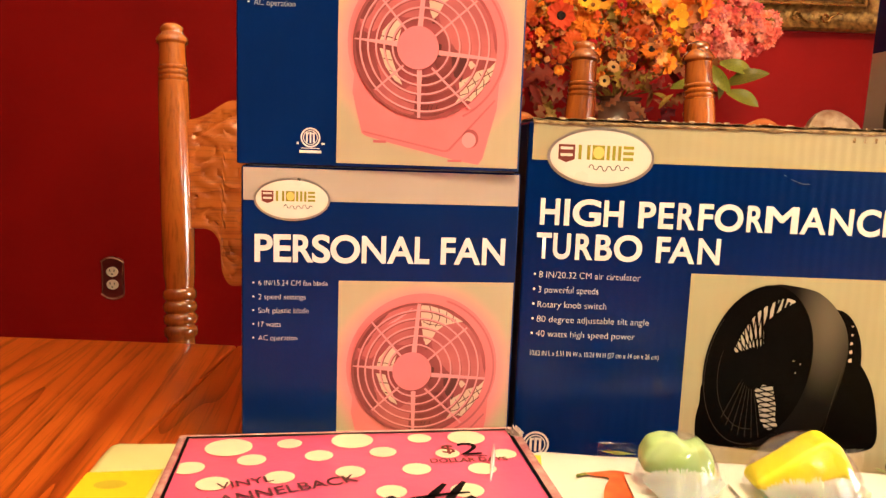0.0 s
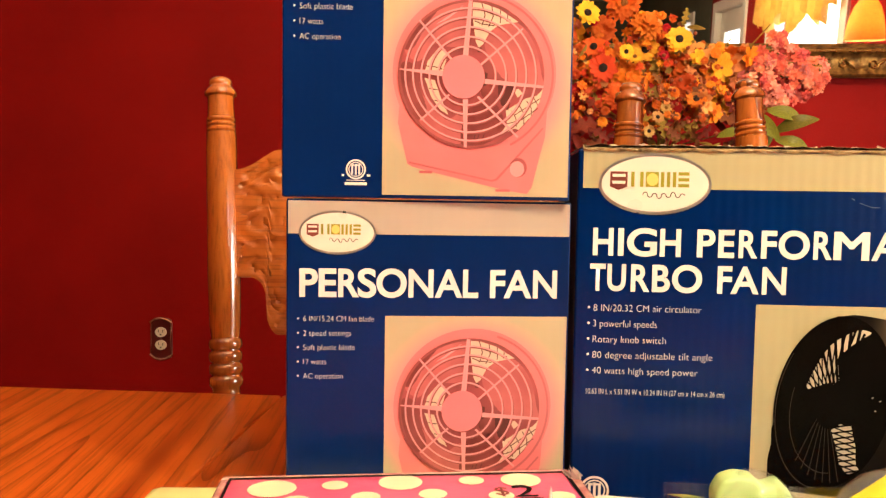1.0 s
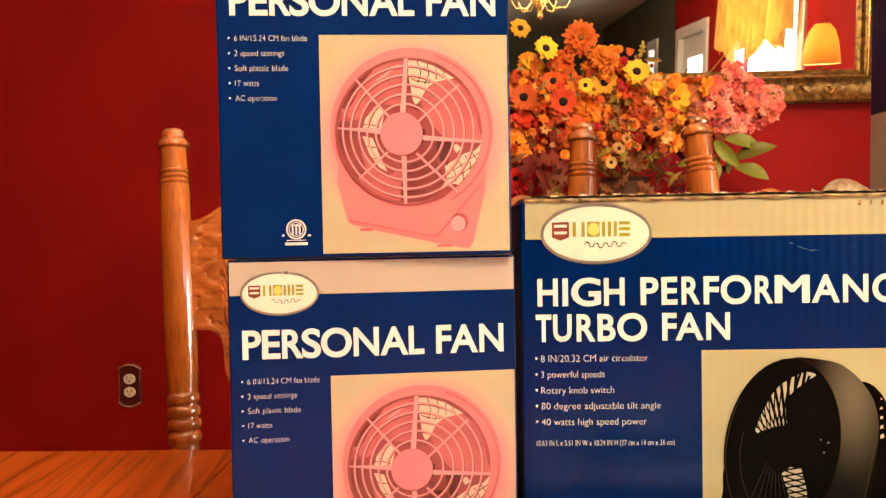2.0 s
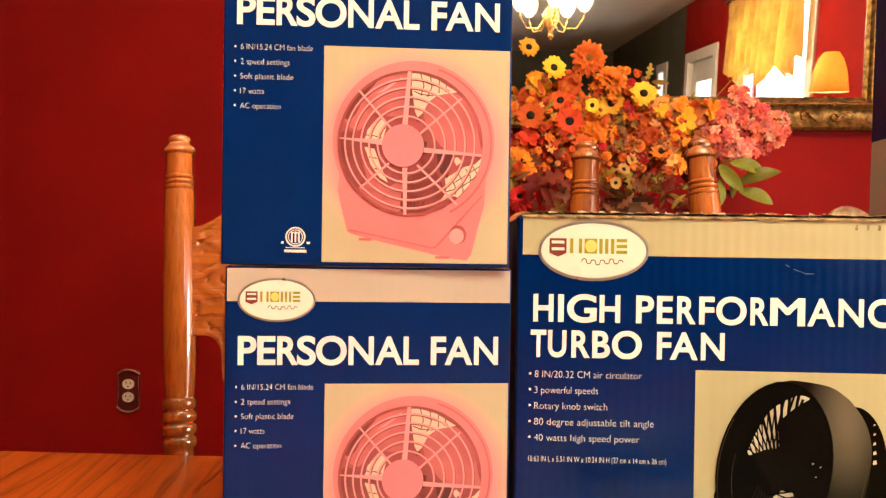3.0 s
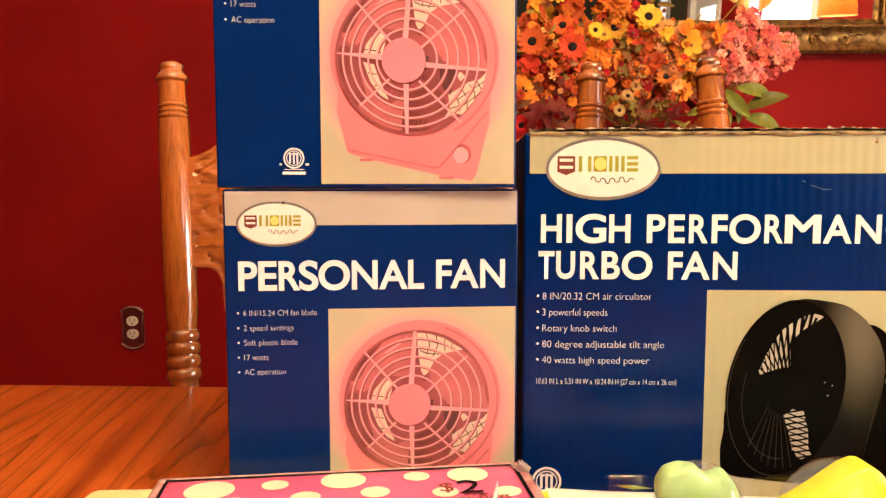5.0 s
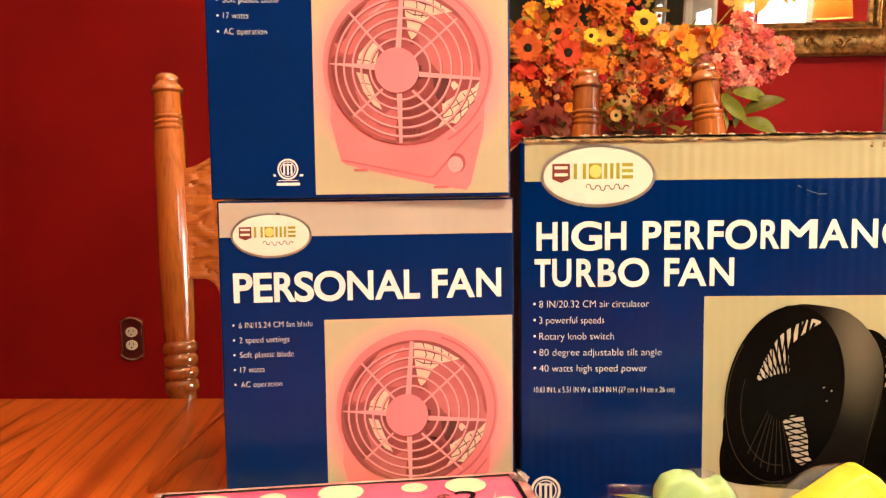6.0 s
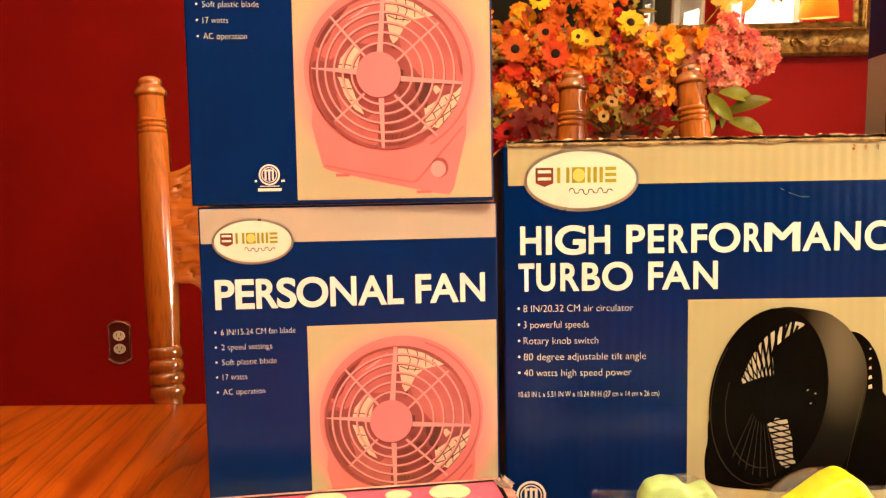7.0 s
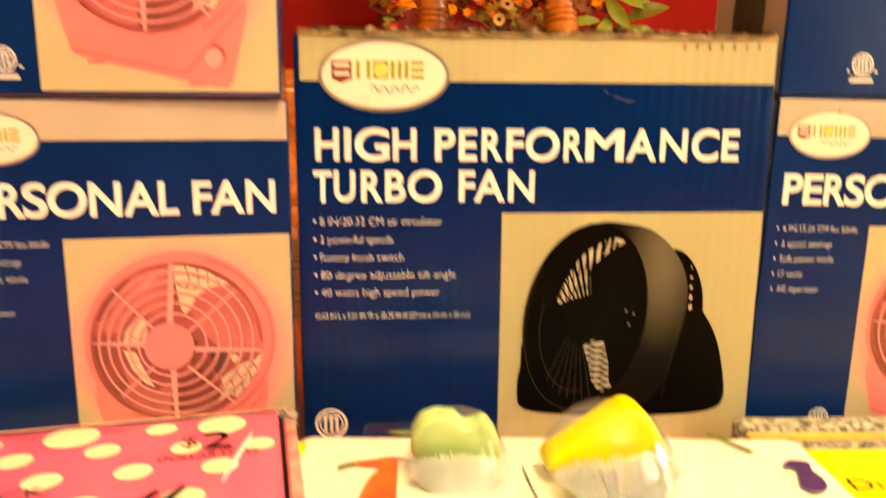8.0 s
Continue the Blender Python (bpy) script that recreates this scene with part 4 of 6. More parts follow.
def slab(points, depth, scale=1.0, y=0.0):
    bm = bmesh.new()
    f = bm.faces.new([bm.verts.new((u * scale, y, v * scale)) for u, v in points])
    r = bmesh.ops.extrude_face_region(bm, geom=[f])
    bmesh.ops.translate(bm, vec=(0, -depth, 0), verts=[g for g in r["geom"] if isinstance(g, bmesh.types.BMVert)])
    bmesh.ops.recalc_face_normals(bm, faces=bm.faces[:])
    return bm


part("plate", slab(pts, 0.004), material("dark_red_bronze", (0.14, 0.014, 0.012), 0.3, 0.2, vary=0.3), outlet)
bm = bmesh.new()
for s in (-1, 1):
    tube([(-0.034, -0.005, s * 0.049), (-0.017, -0.007, s * 0.060), (0, -0.007, s * 0.063), (0.017, -0.007, s * 0.060), (0.034, -0.005, s * 0.049)], 0.0040, 8, bm)
tube([(0.032, -0.005, -0.049), (0.030, -0.006, 0), (0.032, -0.005, 0.049)], 0.0018, 6, bm)
tube([(-0.032, -0.005, -0.049), (-0.030, -0.006, 0), (-0.032, -0.005, 0.049)], 0.0018, 6, bm)
part("rim", bm, BRASS, outlet, "shiny bronze rim", smooth=True)
for s in (-1, 1):
    bm = slab(oval_points(0, s * 0.0195, 0.0175, 0.0150, n=20), 0.004, y=-0.004)
    sock = part("socket", bm, IVORY, outlet)
    bm = boxed((-0.0075, -0.0088, s * 0.0195 + 0.000), (-0.0055, -0.0078, s * 0.0195 + 0.008))
    box(bm, (0.0055, -0.0088, s * 0.0195 + 0.000), (0.0075, -0.0078, s * 0.0195 + 0.007))
    box(bm, (-0.002, -0.0088, s * 0.0195 - 0.009), (0.002, -0.0078, s * 0.0195 - 0.005))
    part("slot", bm, INK_BLACK, sock)
part("screw", lathe([(0.003, 0), (0.003, 0.0012)], 10, m=Matrix.Translation((0, -0.004, 0)) @ Matrix.Rotation(radians(90), 4, "X")), BRASS, outlet)

# ---- gilt mirror, hung leaning forward ----
GILT = material("antique_gilt", (0.40, 0.225, 0.055), 0.36, 0.8, second=(0.09, 0.045, 0.013), scale=60, bump=0.8, bump_scale=70)
GILT_PLAIN = material("bright_gilt", (0.62, 0.36, 0.10), 0.25, 0.9, vary=0.35, scale=30)
MIRROR = material("silvered_glass", (0.93, 0.93, 0.91), 0.015, 1.0)
mirror = thing("wall_mirror", "large mirror in a carved antique gold frame on the red wall", "mirror", pose(0.446, YN - 0.012, 1.340, 4.0, 0, 0))
MW, MHH, FW = 1.42, 0.98, 0.092
part("backing", boxed((-MW / 2 + 0.01, -0.010, 0.01), (MW / 2 - 0.01, 0.0, MHH - 0.01)), CARD, mirror)
part("glass", boxed((-MW / 2 + FW - 0.005, -0.016, FW - 0.005), (MW / 2 - FW + 0.005, -0.0105, MHH - FW + 0.005)), MIRROR, mirror, "clear silvered mirror glass")


def moulding(length):
    """A frame rail along x: outer bead, hollow with raised scrolls, inner step; mitred at 45 degrees."""
    prof = [(0.0, -0.004), (0.0, -0.030), (0.008, -0.036), (0.016, -0.030), (0.030, -0.024), (0.050, -0.026), (0.062, -0.034), (0.070, -0.040), (0.078, -0.036), (0.083, -0.024), (0.092, -0.020), (0.092, -0.012)]
    bm = bmesh.new()
    n = 160
    cols = []
    for i in range(n + 1):
        t = i / n
        col = []
        for w, d in prof:
            x = -length / 2 + w + (length - 2 * w) * t
            rel = 0.0
            if 0.014 < w < 0.056:
                ph = x * 2 * math.pi / 0.115
                rel = 0.0016 * max(0, math.sin(ph + 90 * w)) + 0.004 * abs(noise.noise(Vector((x * 55, w * 90, 4))))
            col.append(bm.verts.new((x, d - rel, w)))
        cols.append(col)
    for p, q in zip(cols, cols[1:]):
        for k in range(len(prof) - 1):
            bm.faces.new((p[k], q[k], q[k + 1], p[k + 1]))
    bmesh.ops.recalc_face_normals(bm, faces=bm.faces[:])
    return bm


for length, m in ((MW, Matrix()), (MW, Matrix.Translation((0, 0, MHH)) @ Matrix.Rotation(radians(180), 4, "Y")),
                  (MHH, Matrix.Translation((-MW / 2, 0, MHH / 2)) @ Matrix.Rotation(radians(90), 4, "Y")), (MHH, Matrix.Translation((MW / 2, 0, MHH / 2)) @ Matrix.Rotation(radians(-90), 4, "Y"))):
    bm = moulding(length)
    bmesh.ops.transform(bm, matrix=m, verts=bm.verts)
    rail = part("frame_rail", bm, GILT, mirror, "carved gold rail with scrolls", smooth=True)
    bead = tube([(-length / 2 + 0.07, -0.041, 0.070), (length / 2 - 0.07, -0.041, 0.070)], 0.004, 8)
    bmesh.ops.transform(bead, matrix=m, verts=bead.verts)
    part("bead", bead, GILT_PLAIN, rail, smooth=True)
    for k in range(int((length - 0.20) / 0.082) + 1):
        x0, flip = -length / 2 + 0.10 + 0.082 * k, 1 if k % 2 else -1
        curl = [(x0 + (0.014 - 0.0095 * i / 14) * math.cos(0.55 * i), -0.031, 0.036 + flip * (0.014 - 0.0095 * i / 14) * math.sin(0.55 * i)) for i in range(15)]
        bm = tube([(x0 + 0.052, -0.028, 0.036 - flip * 0.010), (x0 + 0.034, -0.030, 0.036 - flip * 0.013)] + curl, [0.0012, 0.0026] + [0.0034 - 0.0001 * i for i in range(15)], 6)
        bmesh.ops.transform(bm, matrix=m, verts=bm.verts)
        part("scroll", bm, GILT_PLAIN, rail, smooth=True)

# ---- chandelier over the table ----
CX, CY, CZ = 0.40, -0.66, 2.03
SHADE = glass("frosted_lamp_glass", (1.0, 0.93, 0.80), 0.35)
FILAMENT = glow("lit_bulb", (1.0, 0.74, 0.40), 60.0)
lamp = thing("chandelier", "lit brass chandelier with tulip glass shades over the table", "chandelier", pose(CX, CY, CZ))
part("canopy", lathe([(0.065, CEIL - CZ - 0.03), (0.06, CEIL - CZ - 0.012), (0.05, CEIL - CZ)], 24), GILT_PLAIN, lamp, smooth=True)
part("stem", lathe([(0.008, 0.02), (0.008, CEIL - CZ - 0.03)], 12), GILT_PLAIN, lamp, smooth=True)
part("hub", lathe([(0.004, -0.16), (0.018, -0.14), (0.012, -0.11), (0.045, -0.06), (0.05, -0.02), (0.02, 0.03), (0.008, 0.05)], 24), GILT_PLAIN, lamp, smooth=True)
for k in range(5):
    a = 2 * math.pi * k / 5 + 0.3
    d = Vector((math.cos(a), math.sin(a), 0))
    part("arm", tube([d * 0.03 + Vector((0, 0, -0.03)), d * 0.08 + Vector((0, 0, -0.10)), d * 0.15 + Vector((0, 0, -0.10)), d * 0.19 + Vector((0, 0, -0.04)), d * 0.19 + Vector((0, 0, -0.01))], 0.005, 8), GILT_PLAIN, lamp, smooth=True)
    at = Matrix.Translation(d * 0.19)
    shade_bm = lathe([(0.018, -0.01), (0.040, 0.02), (0.050, 0.06), (0.046, 0.09), (0.056, 0.115), (0.054, 0.115), (0.044, 0.09), (0.048, 0.06), (0.038, 0.022), (0.016, -0.006)], 20, m=at)
    sh = part("shade", shade_bm, SHADE, lamp, "frosted tulip glass shade", smooth=True)
    sh.visible_shadow = False
    bu = part("bulb", lathe([(0.006, 0.0), (0.012, 0.02), (0.018, 0.045), (0.012, 0.065), (0.003, 0.072)], 14, m=at), FILAMENT, lamp, smooth=True)
    bu.visible_shadow = False
    bulb_lamp(CX + 0.19 * d.x, CY + 0.19 * d.y, CZ + 0.04)


# ---- packages on the table ----


def thin_film(name):
    """Clear packing plastic: lets light straight through and gleams at a glancing angle."""
    m = bpy.data.materials.new(name)
    m.use_nodes = True
    n, l = m.node_tree.nodes, m.node_tree.links
    clear, shine, mix, edge = n.new("ShaderNodeBsdfTransparent"), n.new("ShaderNodeBsdfGlossy"), n.new("ShaderNodeMixShader"), n.new("ShaderNodeLayerWeight")
    wrinkle, bump, tc = n.new("ShaderNodeTexNoise"), n.new("ShaderNodeBump"), n.new("ShaderNodeTexCoord")
    clear.inputs[0].default_value = (1.0, 1.0, 1.0, 1)
    shine.inputs["Roughness"].default_value, edge.inputs[0].default_value = 0.06, 0.28
    wrinkle.inputs["Scale"].default_value = 60
    bump.inputs["Strength"].default_value, bump.inputs["Distance"].default_value = 0.35, 0.002
    l.new(tc.outputs["Object"], wrinkle.inputs["Vector"])
    l.new(wrinkle.outputs["Fac"], bump.inputs["Height"])
    l.new(bump.outputs[0], shine.inputs["Normal"])
    gloss = n.new("ShaderNodeMapRange")
    gloss.inputs["To Min"].default_value, gloss.inputs["To Max"].default_value = 0.012, 0.26
    l.new(edge.outputs["Facing"], gloss.inputs[0])
    l.new(gloss.outputs[0], mix.inputs[0])
    l.new(clear.outputs[0], mix.inputs[1])
    l.new(shine.outputs[0], mix.inputs[2])
    l.new(mix.outputs[0], n["Material Output"].inputs[0])
    return m


FILM = thin_film("clear_film")
HOT_PINK = material("hot_pink_vinyl", (0.82, 0.115, 0.235), 0.30, vary=0.12, scale=18, bump=0.15, bump_scale=45, coat=0.5)
DOT_CREAM = material("cream_dot_print", (0.78, 0.74, 0.50), 0.32, vary=0.05, coat=0.4)
WHITE_VINYL = material("white_vinyl", (0.82, 0.79, 0.68), 0.34, vary=0.05, scale=12, bump=0.2, bump_scale=30, coat=0.3)
YELLOW = material("yellow_label", (0.86, 0.66, 0.015), 0.35, vary=0.06, coat=0.3)
PALE_YELLOW = material("pale_yellow_pack", (0.82, 0.78, 0.34), 0.36, vary=0.12, scale=9, coat=0.4)
CHILI = material("chili_red_print", (0.66, 0.075, 0.02), 0.35, second=(0.75, 0.20, 0.05), scale=50)
PURPLE = material("purple_print", (0.06, 0.02, 0.12), 0.35, vary=0.3, scale=60)
STEM = material("stem_green_print", (0.16, 0.20, 0.03), 0.4, vary=0.3, scale=60)
LIME = material("lime_plastic", (0.36, 0.56, 0.16), 0.35, vary=0.1, scale=30, second=(0.50, 0.68, 0.34))
LEMON = material("lemon_plastic", (0.90, 0.76, 0.012), 0.38, vary=0.06)
BRISTLE = material("white_bristle", (0.93, 0.92, 0.86), 0.5)
shader = BRISTLE.node_tree.nodes["Principled BSDF"]
shader.inputs["Subsurface Weight"].default_value, shader.inputs["Subsurface Scale"].default_value = 0.8, 0.006


def pack(w, d, z0, z1, bevel=0.006, sag=0.0015, seed=1):
    """A soft folded pack with its back corner at the origin, running to +x and towards -y."""
    bm = boxed((0, -d, z0), (w, 0, z1), min(bevel, (z1 - z0) * 0.45), 3)
    bmesh.ops.subdivide_edges(bm, edges=[e for e in bm.edges if e.calc_length() > 0.05], cuts=14, use_grid_fill=True)
    for v in bm.verts:
        if v.co.z > (z0 + z1) / 2:
            v.co.z += sag * noise.noise(Vector((v.co.x * 14, v.co.y * 14, seed)))
        v.co.y += 0.0012 * noise.noise(Vector((v.co.x * 30, 0, seed + 3)))
        v.co.x += 0.0012 * noise.noise(Vector((0, v.co.y * 30, seed + 5)))
    return bm


def top_poly(points, z, layer, bm=None):
    bm = bm or bmesh.new()
    f = bm.faces.new([bm.verts.new((u, -w, z + layer * INK)) for u, w in points])
    f.normal_update()
    if f.normal.z < 0:
        f.normal_flip()
    return bm


# yellow pack underneath
yellow_pack = thing("folded_cloth_pack", "pale yellow and white wrapped pack under the pink one", "package", pose(-0.286, -0.042, 0, 0, 0, 6))
part("wrapped_cloth", pack(0.24, 0.27, TOP, TOP + 0.0345, 0.008, 0.0010, 2), PALE_YELLOW, yellow_pack, smooth=True)
part("label", top_poly([(0.004, 0.056), (0.05, 0.052), (0.05, 0.17), (0.004, 0.17)], TOP + 0.0355, 2), YELLOW, yellow_pack, "bright yellow label")
part("label_mark", top_poly(oval_points(0.024, 0.074, 0.010, 0.006, n=16), TOP + 0.0355, 4), material("dull_gold_ink", (0.55, 0.45, 0.03), 0.4), yellow_pack)

# pink dotted tablecloth pack
Z1 = 0.8035
pink_pack = thing("tablecloth_pack", "hot pink vinyl tablecloth pack with cream dots and black border", "package", pose(-0.222, -0.075, 0, 0, 0, 9.5))
part("folded_vinyl", pack(0.2245, 0.28, TOP + 0.0365, Z1, 0.005, 0.0004, 4), HOT_PINK, pink_pack, smooth=True)
LABEL_Z = Z1 + 0.0004
for points in ([(0.003, 0.003), (0.2225, 0.003), (0.2225, 0.0055), (0.003, 0.0055)], [(0.003, 0.0055), (0.0050, 0.0055), (0.0050, 0.276), (0.003, 0.276)], [(0.2200, 0.005), (0.2225, 0.005), (0.2225, 0.276), (0.2205, 0.276)]):
    part("border", top_poly(points, LABEL_Z, 1), INK_BLACK, pink_pack, "thin black border")
WRAP = material("wrapper_edge_film", (0.70, 0.44, 0.38), 0.18, second=(0.52, 0.18, 0.19), scale=70, bump=0.5, bump_scale=120, coat=0.6)
for lo, hi in (((-0.0022, -0.0034, Z1 - 0.004), (0.2250, 0.0020, Z1 + 0.0002)), ((-0.0024, -0.278, Z1 - 0.004), (0.0022, -0.0036, Z1 + 0.0002)), ((0.2232, -0.278, Z1 - 0.006), (0.2295, -0.004, Z1 - 0.0004))):
    part("wrapper_edge", boxed(lo, hi, 0.0012), WRAP, pink_pack, "folded edge of the clear wrapper", smooth=True)
# raised wrapper crease; its pale pink colour stands in for glare on clear film
bm = tube([(0.2056, -0.0300, Z1 + 0.0004), (0.2010, -0.0480, Z1 + 0.0008), (0.1965, -0.0650, Z1 + 0.0007), (0.1915, -0.0830, Z1 + 0.0003)], [0.0004, 0.0016, 0.0014, 0.0005], 8)
part("wrapper_crease", bm, material("crease_glare_film", (0.86, 0.66, 0.66), 0.15, vary=0.2, coat=0.8), pink_pack, "raised crease of the clear wrapper, coloured pale for its glare", smooth=True)
dots = [(0.0322, 0.0225, 0.0150), (0.0705, 0.0190, 0.0082), (0.1116, 0.0165, 0.0140), (0.0120, 0.0520, 0.0095), (0.0483, 0.0430, 0.0090), (0.0896, 0.0395, 0.0090), (0.1305, 0.0370, 0.0088), (0.1570, 0.0160, 0.0082),
        (0.0290, 0.0745, 0.0098), (0.0664, 0.0690, 0.0092), (0.1085, 0.0650, 0.0092), (0.1492, 0.0640, 0.0090), (0.1900, 0.0665, 0.0090), (0.2090, 0.0455, 0.0082), (0.1890, 0.0170, 0.0130), (0.1720, 0.0420, 0.0080), (0.1310, 0.0930, 0.0090), (0.1750, 0.0950, 0.0100)]
dots += [(0.03 + 0.042 * i + 0.02 * (j % 2), 0.122 + 0.028 * j, 0.009) for i in range(5) for j in range(5) if 0.03 + 0.042 * i + 0.02 * (j % 2) < 0.208]
for u, w, r in dots:
    pts = [(max(0.0058, min(0.2187, a)), max(0.0052, b)) for a, b in oval_points(u, w, r, r * 0.92, n=22)]
    part("dot", top_poly(pts, LABEL_Z, 1), DOT_CREAM, pink_pack)


def flat_words(name, text, u, w, width, cap, mat, parent, z, turn=0.0, bold=0.0, layer=3):
    m = Matrix.Translation((u, -w, z)) @ Matrix.Rotation(radians(turn), 4, "Z")
    return lettering(name, text, 0, 0, width, cap, layer, mat, parent, bold, flat=True, m=m)


flat_words("label_word", "VINYL", 0.0330, 0.0830, 0.032, 0.0085, INK_MAROON, pink_pack, LABEL_Z, 16, 0.008)
flat_words("label_word", "FLANNELBACK", 0.0240, 0.1040, 0.093, 0.0105, INK_MAROON, pink_pack, LABEL_Z, 16, 0.008)
flat_words("price_mark", "$", 0.1690, 0.0420, 0.0085, 0.0135, INK_RED, pink_pack, LABEL_Z, 0, 0.01)
flat_words("price_mark", "2", 0.1800, 0.0455, 0.0145, 0.0200, INK_BLACK, pink_pack, LABEL_Z, 0, 0.0)
flat_words("price_words", "DOLLAR DAYS", 0.1590, 0.0565, 0.050, 0.0062, INK_RED, pink_pack, LABEL_Z, 0, 0.02)
part("price_rule", top_poly([(0.182, 0.0475), (0.197, 0.0475), (0.197, 0.0485), (0.182, 0.0485)], LABEL_Z, 3), INK_BLACK, pink_pack)
# brush lettering that cannot be read: slanted loops and tapering strokes
def brush_stroke(points, width):
    bm, n = bmesh.new(), len(points)
    left, right = [], []
    for i, (u, w) in enumerate(points):
        (a, b), (c, d) = points[max(i - 1, 0)], points[min(i + 1, n - 1)]
        L = math.hypot(c - a, d - b)
        k = width * (0.25 + 0.75 * math.sin(math.pi * (i + 0.5) / n)) / 2
        left.append(bm.verts.new((u - (d - b) / L * k, -(w + (c - a) / L * k), LABEL_Z + 3 * INK)))
        right.append(bm.verts.new((u + (d - b) / L * k, -(w - (c - a) / L * k), LABEL_Z + 3 * INK)))
    for i in range(n - 1):
        bm.faces.new((left[i], right[i], right[i + 1], left[i + 1]))
    for f in bm.faces:
        f.normal_update()
        if f.normal.z < 0:
            f.normal_flip()
    part("brush_stroke", bm, INK_BLACK, pink_pack)


brush_stroke([(0.104, 0.128), (0.112, 0.116), (0.122, 0.106), (0.131, 0.101), (0.134, 0.104), (0.128, 0.112), (0.118, 0.122)], 0.0052)
brush_stroke([(0.122, 0.126), (0.128, 0.116), (0.136, 0.110), (0.142, 0.111), (0.140, 0.118), (0.132, 0.126)], 0.0046)
brush_stroke([(0.138, 0.126), (0.146, 0.112), (0.155, 0.098), (0.163, 0.086)], 0.0056)
brush_stroke([(0.152, 0.126), (0.160, 0.110), (0.168, 0.096), (0.175, 0.084)], 0.0056)
brush_stroke([(0.140, 0.103), (0.152, 0.101), (0.164, 0.099), (0.176, 0.098)], 0.0036)
brush_stroke([(0.164, 0.120), (0.170, 0.108), (0.176, 0.104), (0.179, 0.108), (0.176, 0.120)], 0.0044)
bm = bmesh.new()
random.seed(11)
for k in range(16):
    v0 = Vector((0.221 + random.uniform(0, 0.006), -0.006 - random.uniform(0, 0.008), Z1 - 0.004))
    a, b = v0 + Vector((random.uniform(-0.004, 0.006), random.uniform(-0.004, 0.006), random.uniform(0.004, 0.011))), v0 + Vector((random.uniform(0.001, 0.008), random.uniform(-0.008, 0.002), random.uniform(0, 0.006)))
    bm.faces.new([bm.verts.new(p) for p in (v0, b, a)])
bmesh.ops.solidify(bm, geom=bm.faces[:], thickness=0.0002)
part("film_crumple", bm, material("crumpled_film", (0.86, 0.78, 0.70), 0.15, vary=0.3, coat=0.6), pink_pack, "crumpled clear wrapper corner")

# white pack printed with peppers
Z2 = 0.800
white_pack = thing("tablecloth_pack", "white vinyl tablecloth pack printed with red and purple peppers", "package", pose(0.0085, -0.061, 0, 0, 0, -4))
part("folded_vinyl", pack(0.283, 0.28, TOP, Z2, 0.010, 0.0012, 7), WHITE_VINYL, white_pack, smooth=True)
PZ = Z2 + 0.0012
red_pepper = part("pepper_print", top_poly(smooth_outline([(0.036, 0.041), (0.046, 0.037), (0.056, 0.034), (0.066, 0.040), (0.067, 0.060), (0.060, 0.090), (0.046, 0.098), (0.043, 0.078), (0.046, 0.058), (0.050, 0.046), (0.042, 0.044)], 4), PZ, 1), CHILI, white_pack, "red chili pepper print")
part("pepper_stem", top_poly([(0.029, 0.050), (0.030, 0.044), (0.036, 0.040), (0.038, 0.043), (0.032, 0.046)], PZ, 2), STEM, red_pepper)
part("pepper_print", top_poly(smooth_outline([(0.2557, 0.0405), (0.2626, 0.0349), (0.2702, 0.0375), (0.2680, 0.0460), (0.2695, 0.0545), (0.2668, 0.0646), (0.2590, 0.0680), (0.2555, 0.0620), (0.2590, 0.0520), (0.2600, 0.0440)], 5), PZ, 1), PURPLE, white_pack, "purple pepper print")
part("pepper_stem", top_poly([(0.228, 0.004), (0.231, 0.003), (0.248, 0.026), (0.244, 0.027)], PZ, 1), STEM, white_pack, "green stalk print")
part("sticker", top_poly([(0.0005, 0.018), (0.009, 0.018), (0.009, 0.034), (0.0005, 0.034)], PZ, 1), YELLOW, white_pack, "small yellow sticker")
part("leaf_print", top_poly([(0.050, 0.004), (0.062, 0.002), (0.073, 0.006), (0.060, 0.009)], PZ, 1), STEM, white_pack)

# speckled mat with a yellow paper band
GRANITE = material("speckled_mat_cloth", (0.46, 0.42, 0.32), 0.75, second=(0.04, 0.045, 0.03), scale=230, bump=0.4, bump_scale=200, detail=2)
mat_pack = thing("dish_mat", "folded grey speckled dish mat in a yellow paper band", "mat", pose(0.307, -0.0105, 0, 0, 0, -3))
bm = pack(0.268, 0.225, TOP, TOP + 0.030, 0.008, 0.0014, 9)
bmesh.ops.translate(bm, vec=(-0.008, -0.030, 0), verts=bm.verts)
part("folded_mat", bm, GRANITE, mat_pack, smooth=True)
bm = pack(0.283, 0.020, TOP, TOP + 0.031, 0.006, 0.0014, 12)
bmesh.ops.translate(bm, vec=(-0.023, 0, 0), verts=bm.verts)
part("back_fold", bm, GRANITE, mat_pack, smooth=True)
part("binding", boxed((-0.022, -0.0296, TOP), (0.26, -0.0205, TOP + 0.0290), 0.004), material("tan_binding", (0.62, 0.38, 0.08), 0.6, vary=0.3, scale=60), mat_pack, "tan edge binding")
part("paper_band", boxed((-0.007, -0.200, TOP + 0.0315), (0.262, -0.057, TOP + 0.0335), 0.0008), YELLOW, mat_pack, "plain yellow paper band")
flat_words("band_word", "Dry", 0.003, 0.105, 0.029, 0.0120, INK_BLACK, mat_pack, TOP + 0.0338, 2, -0.012, 2)


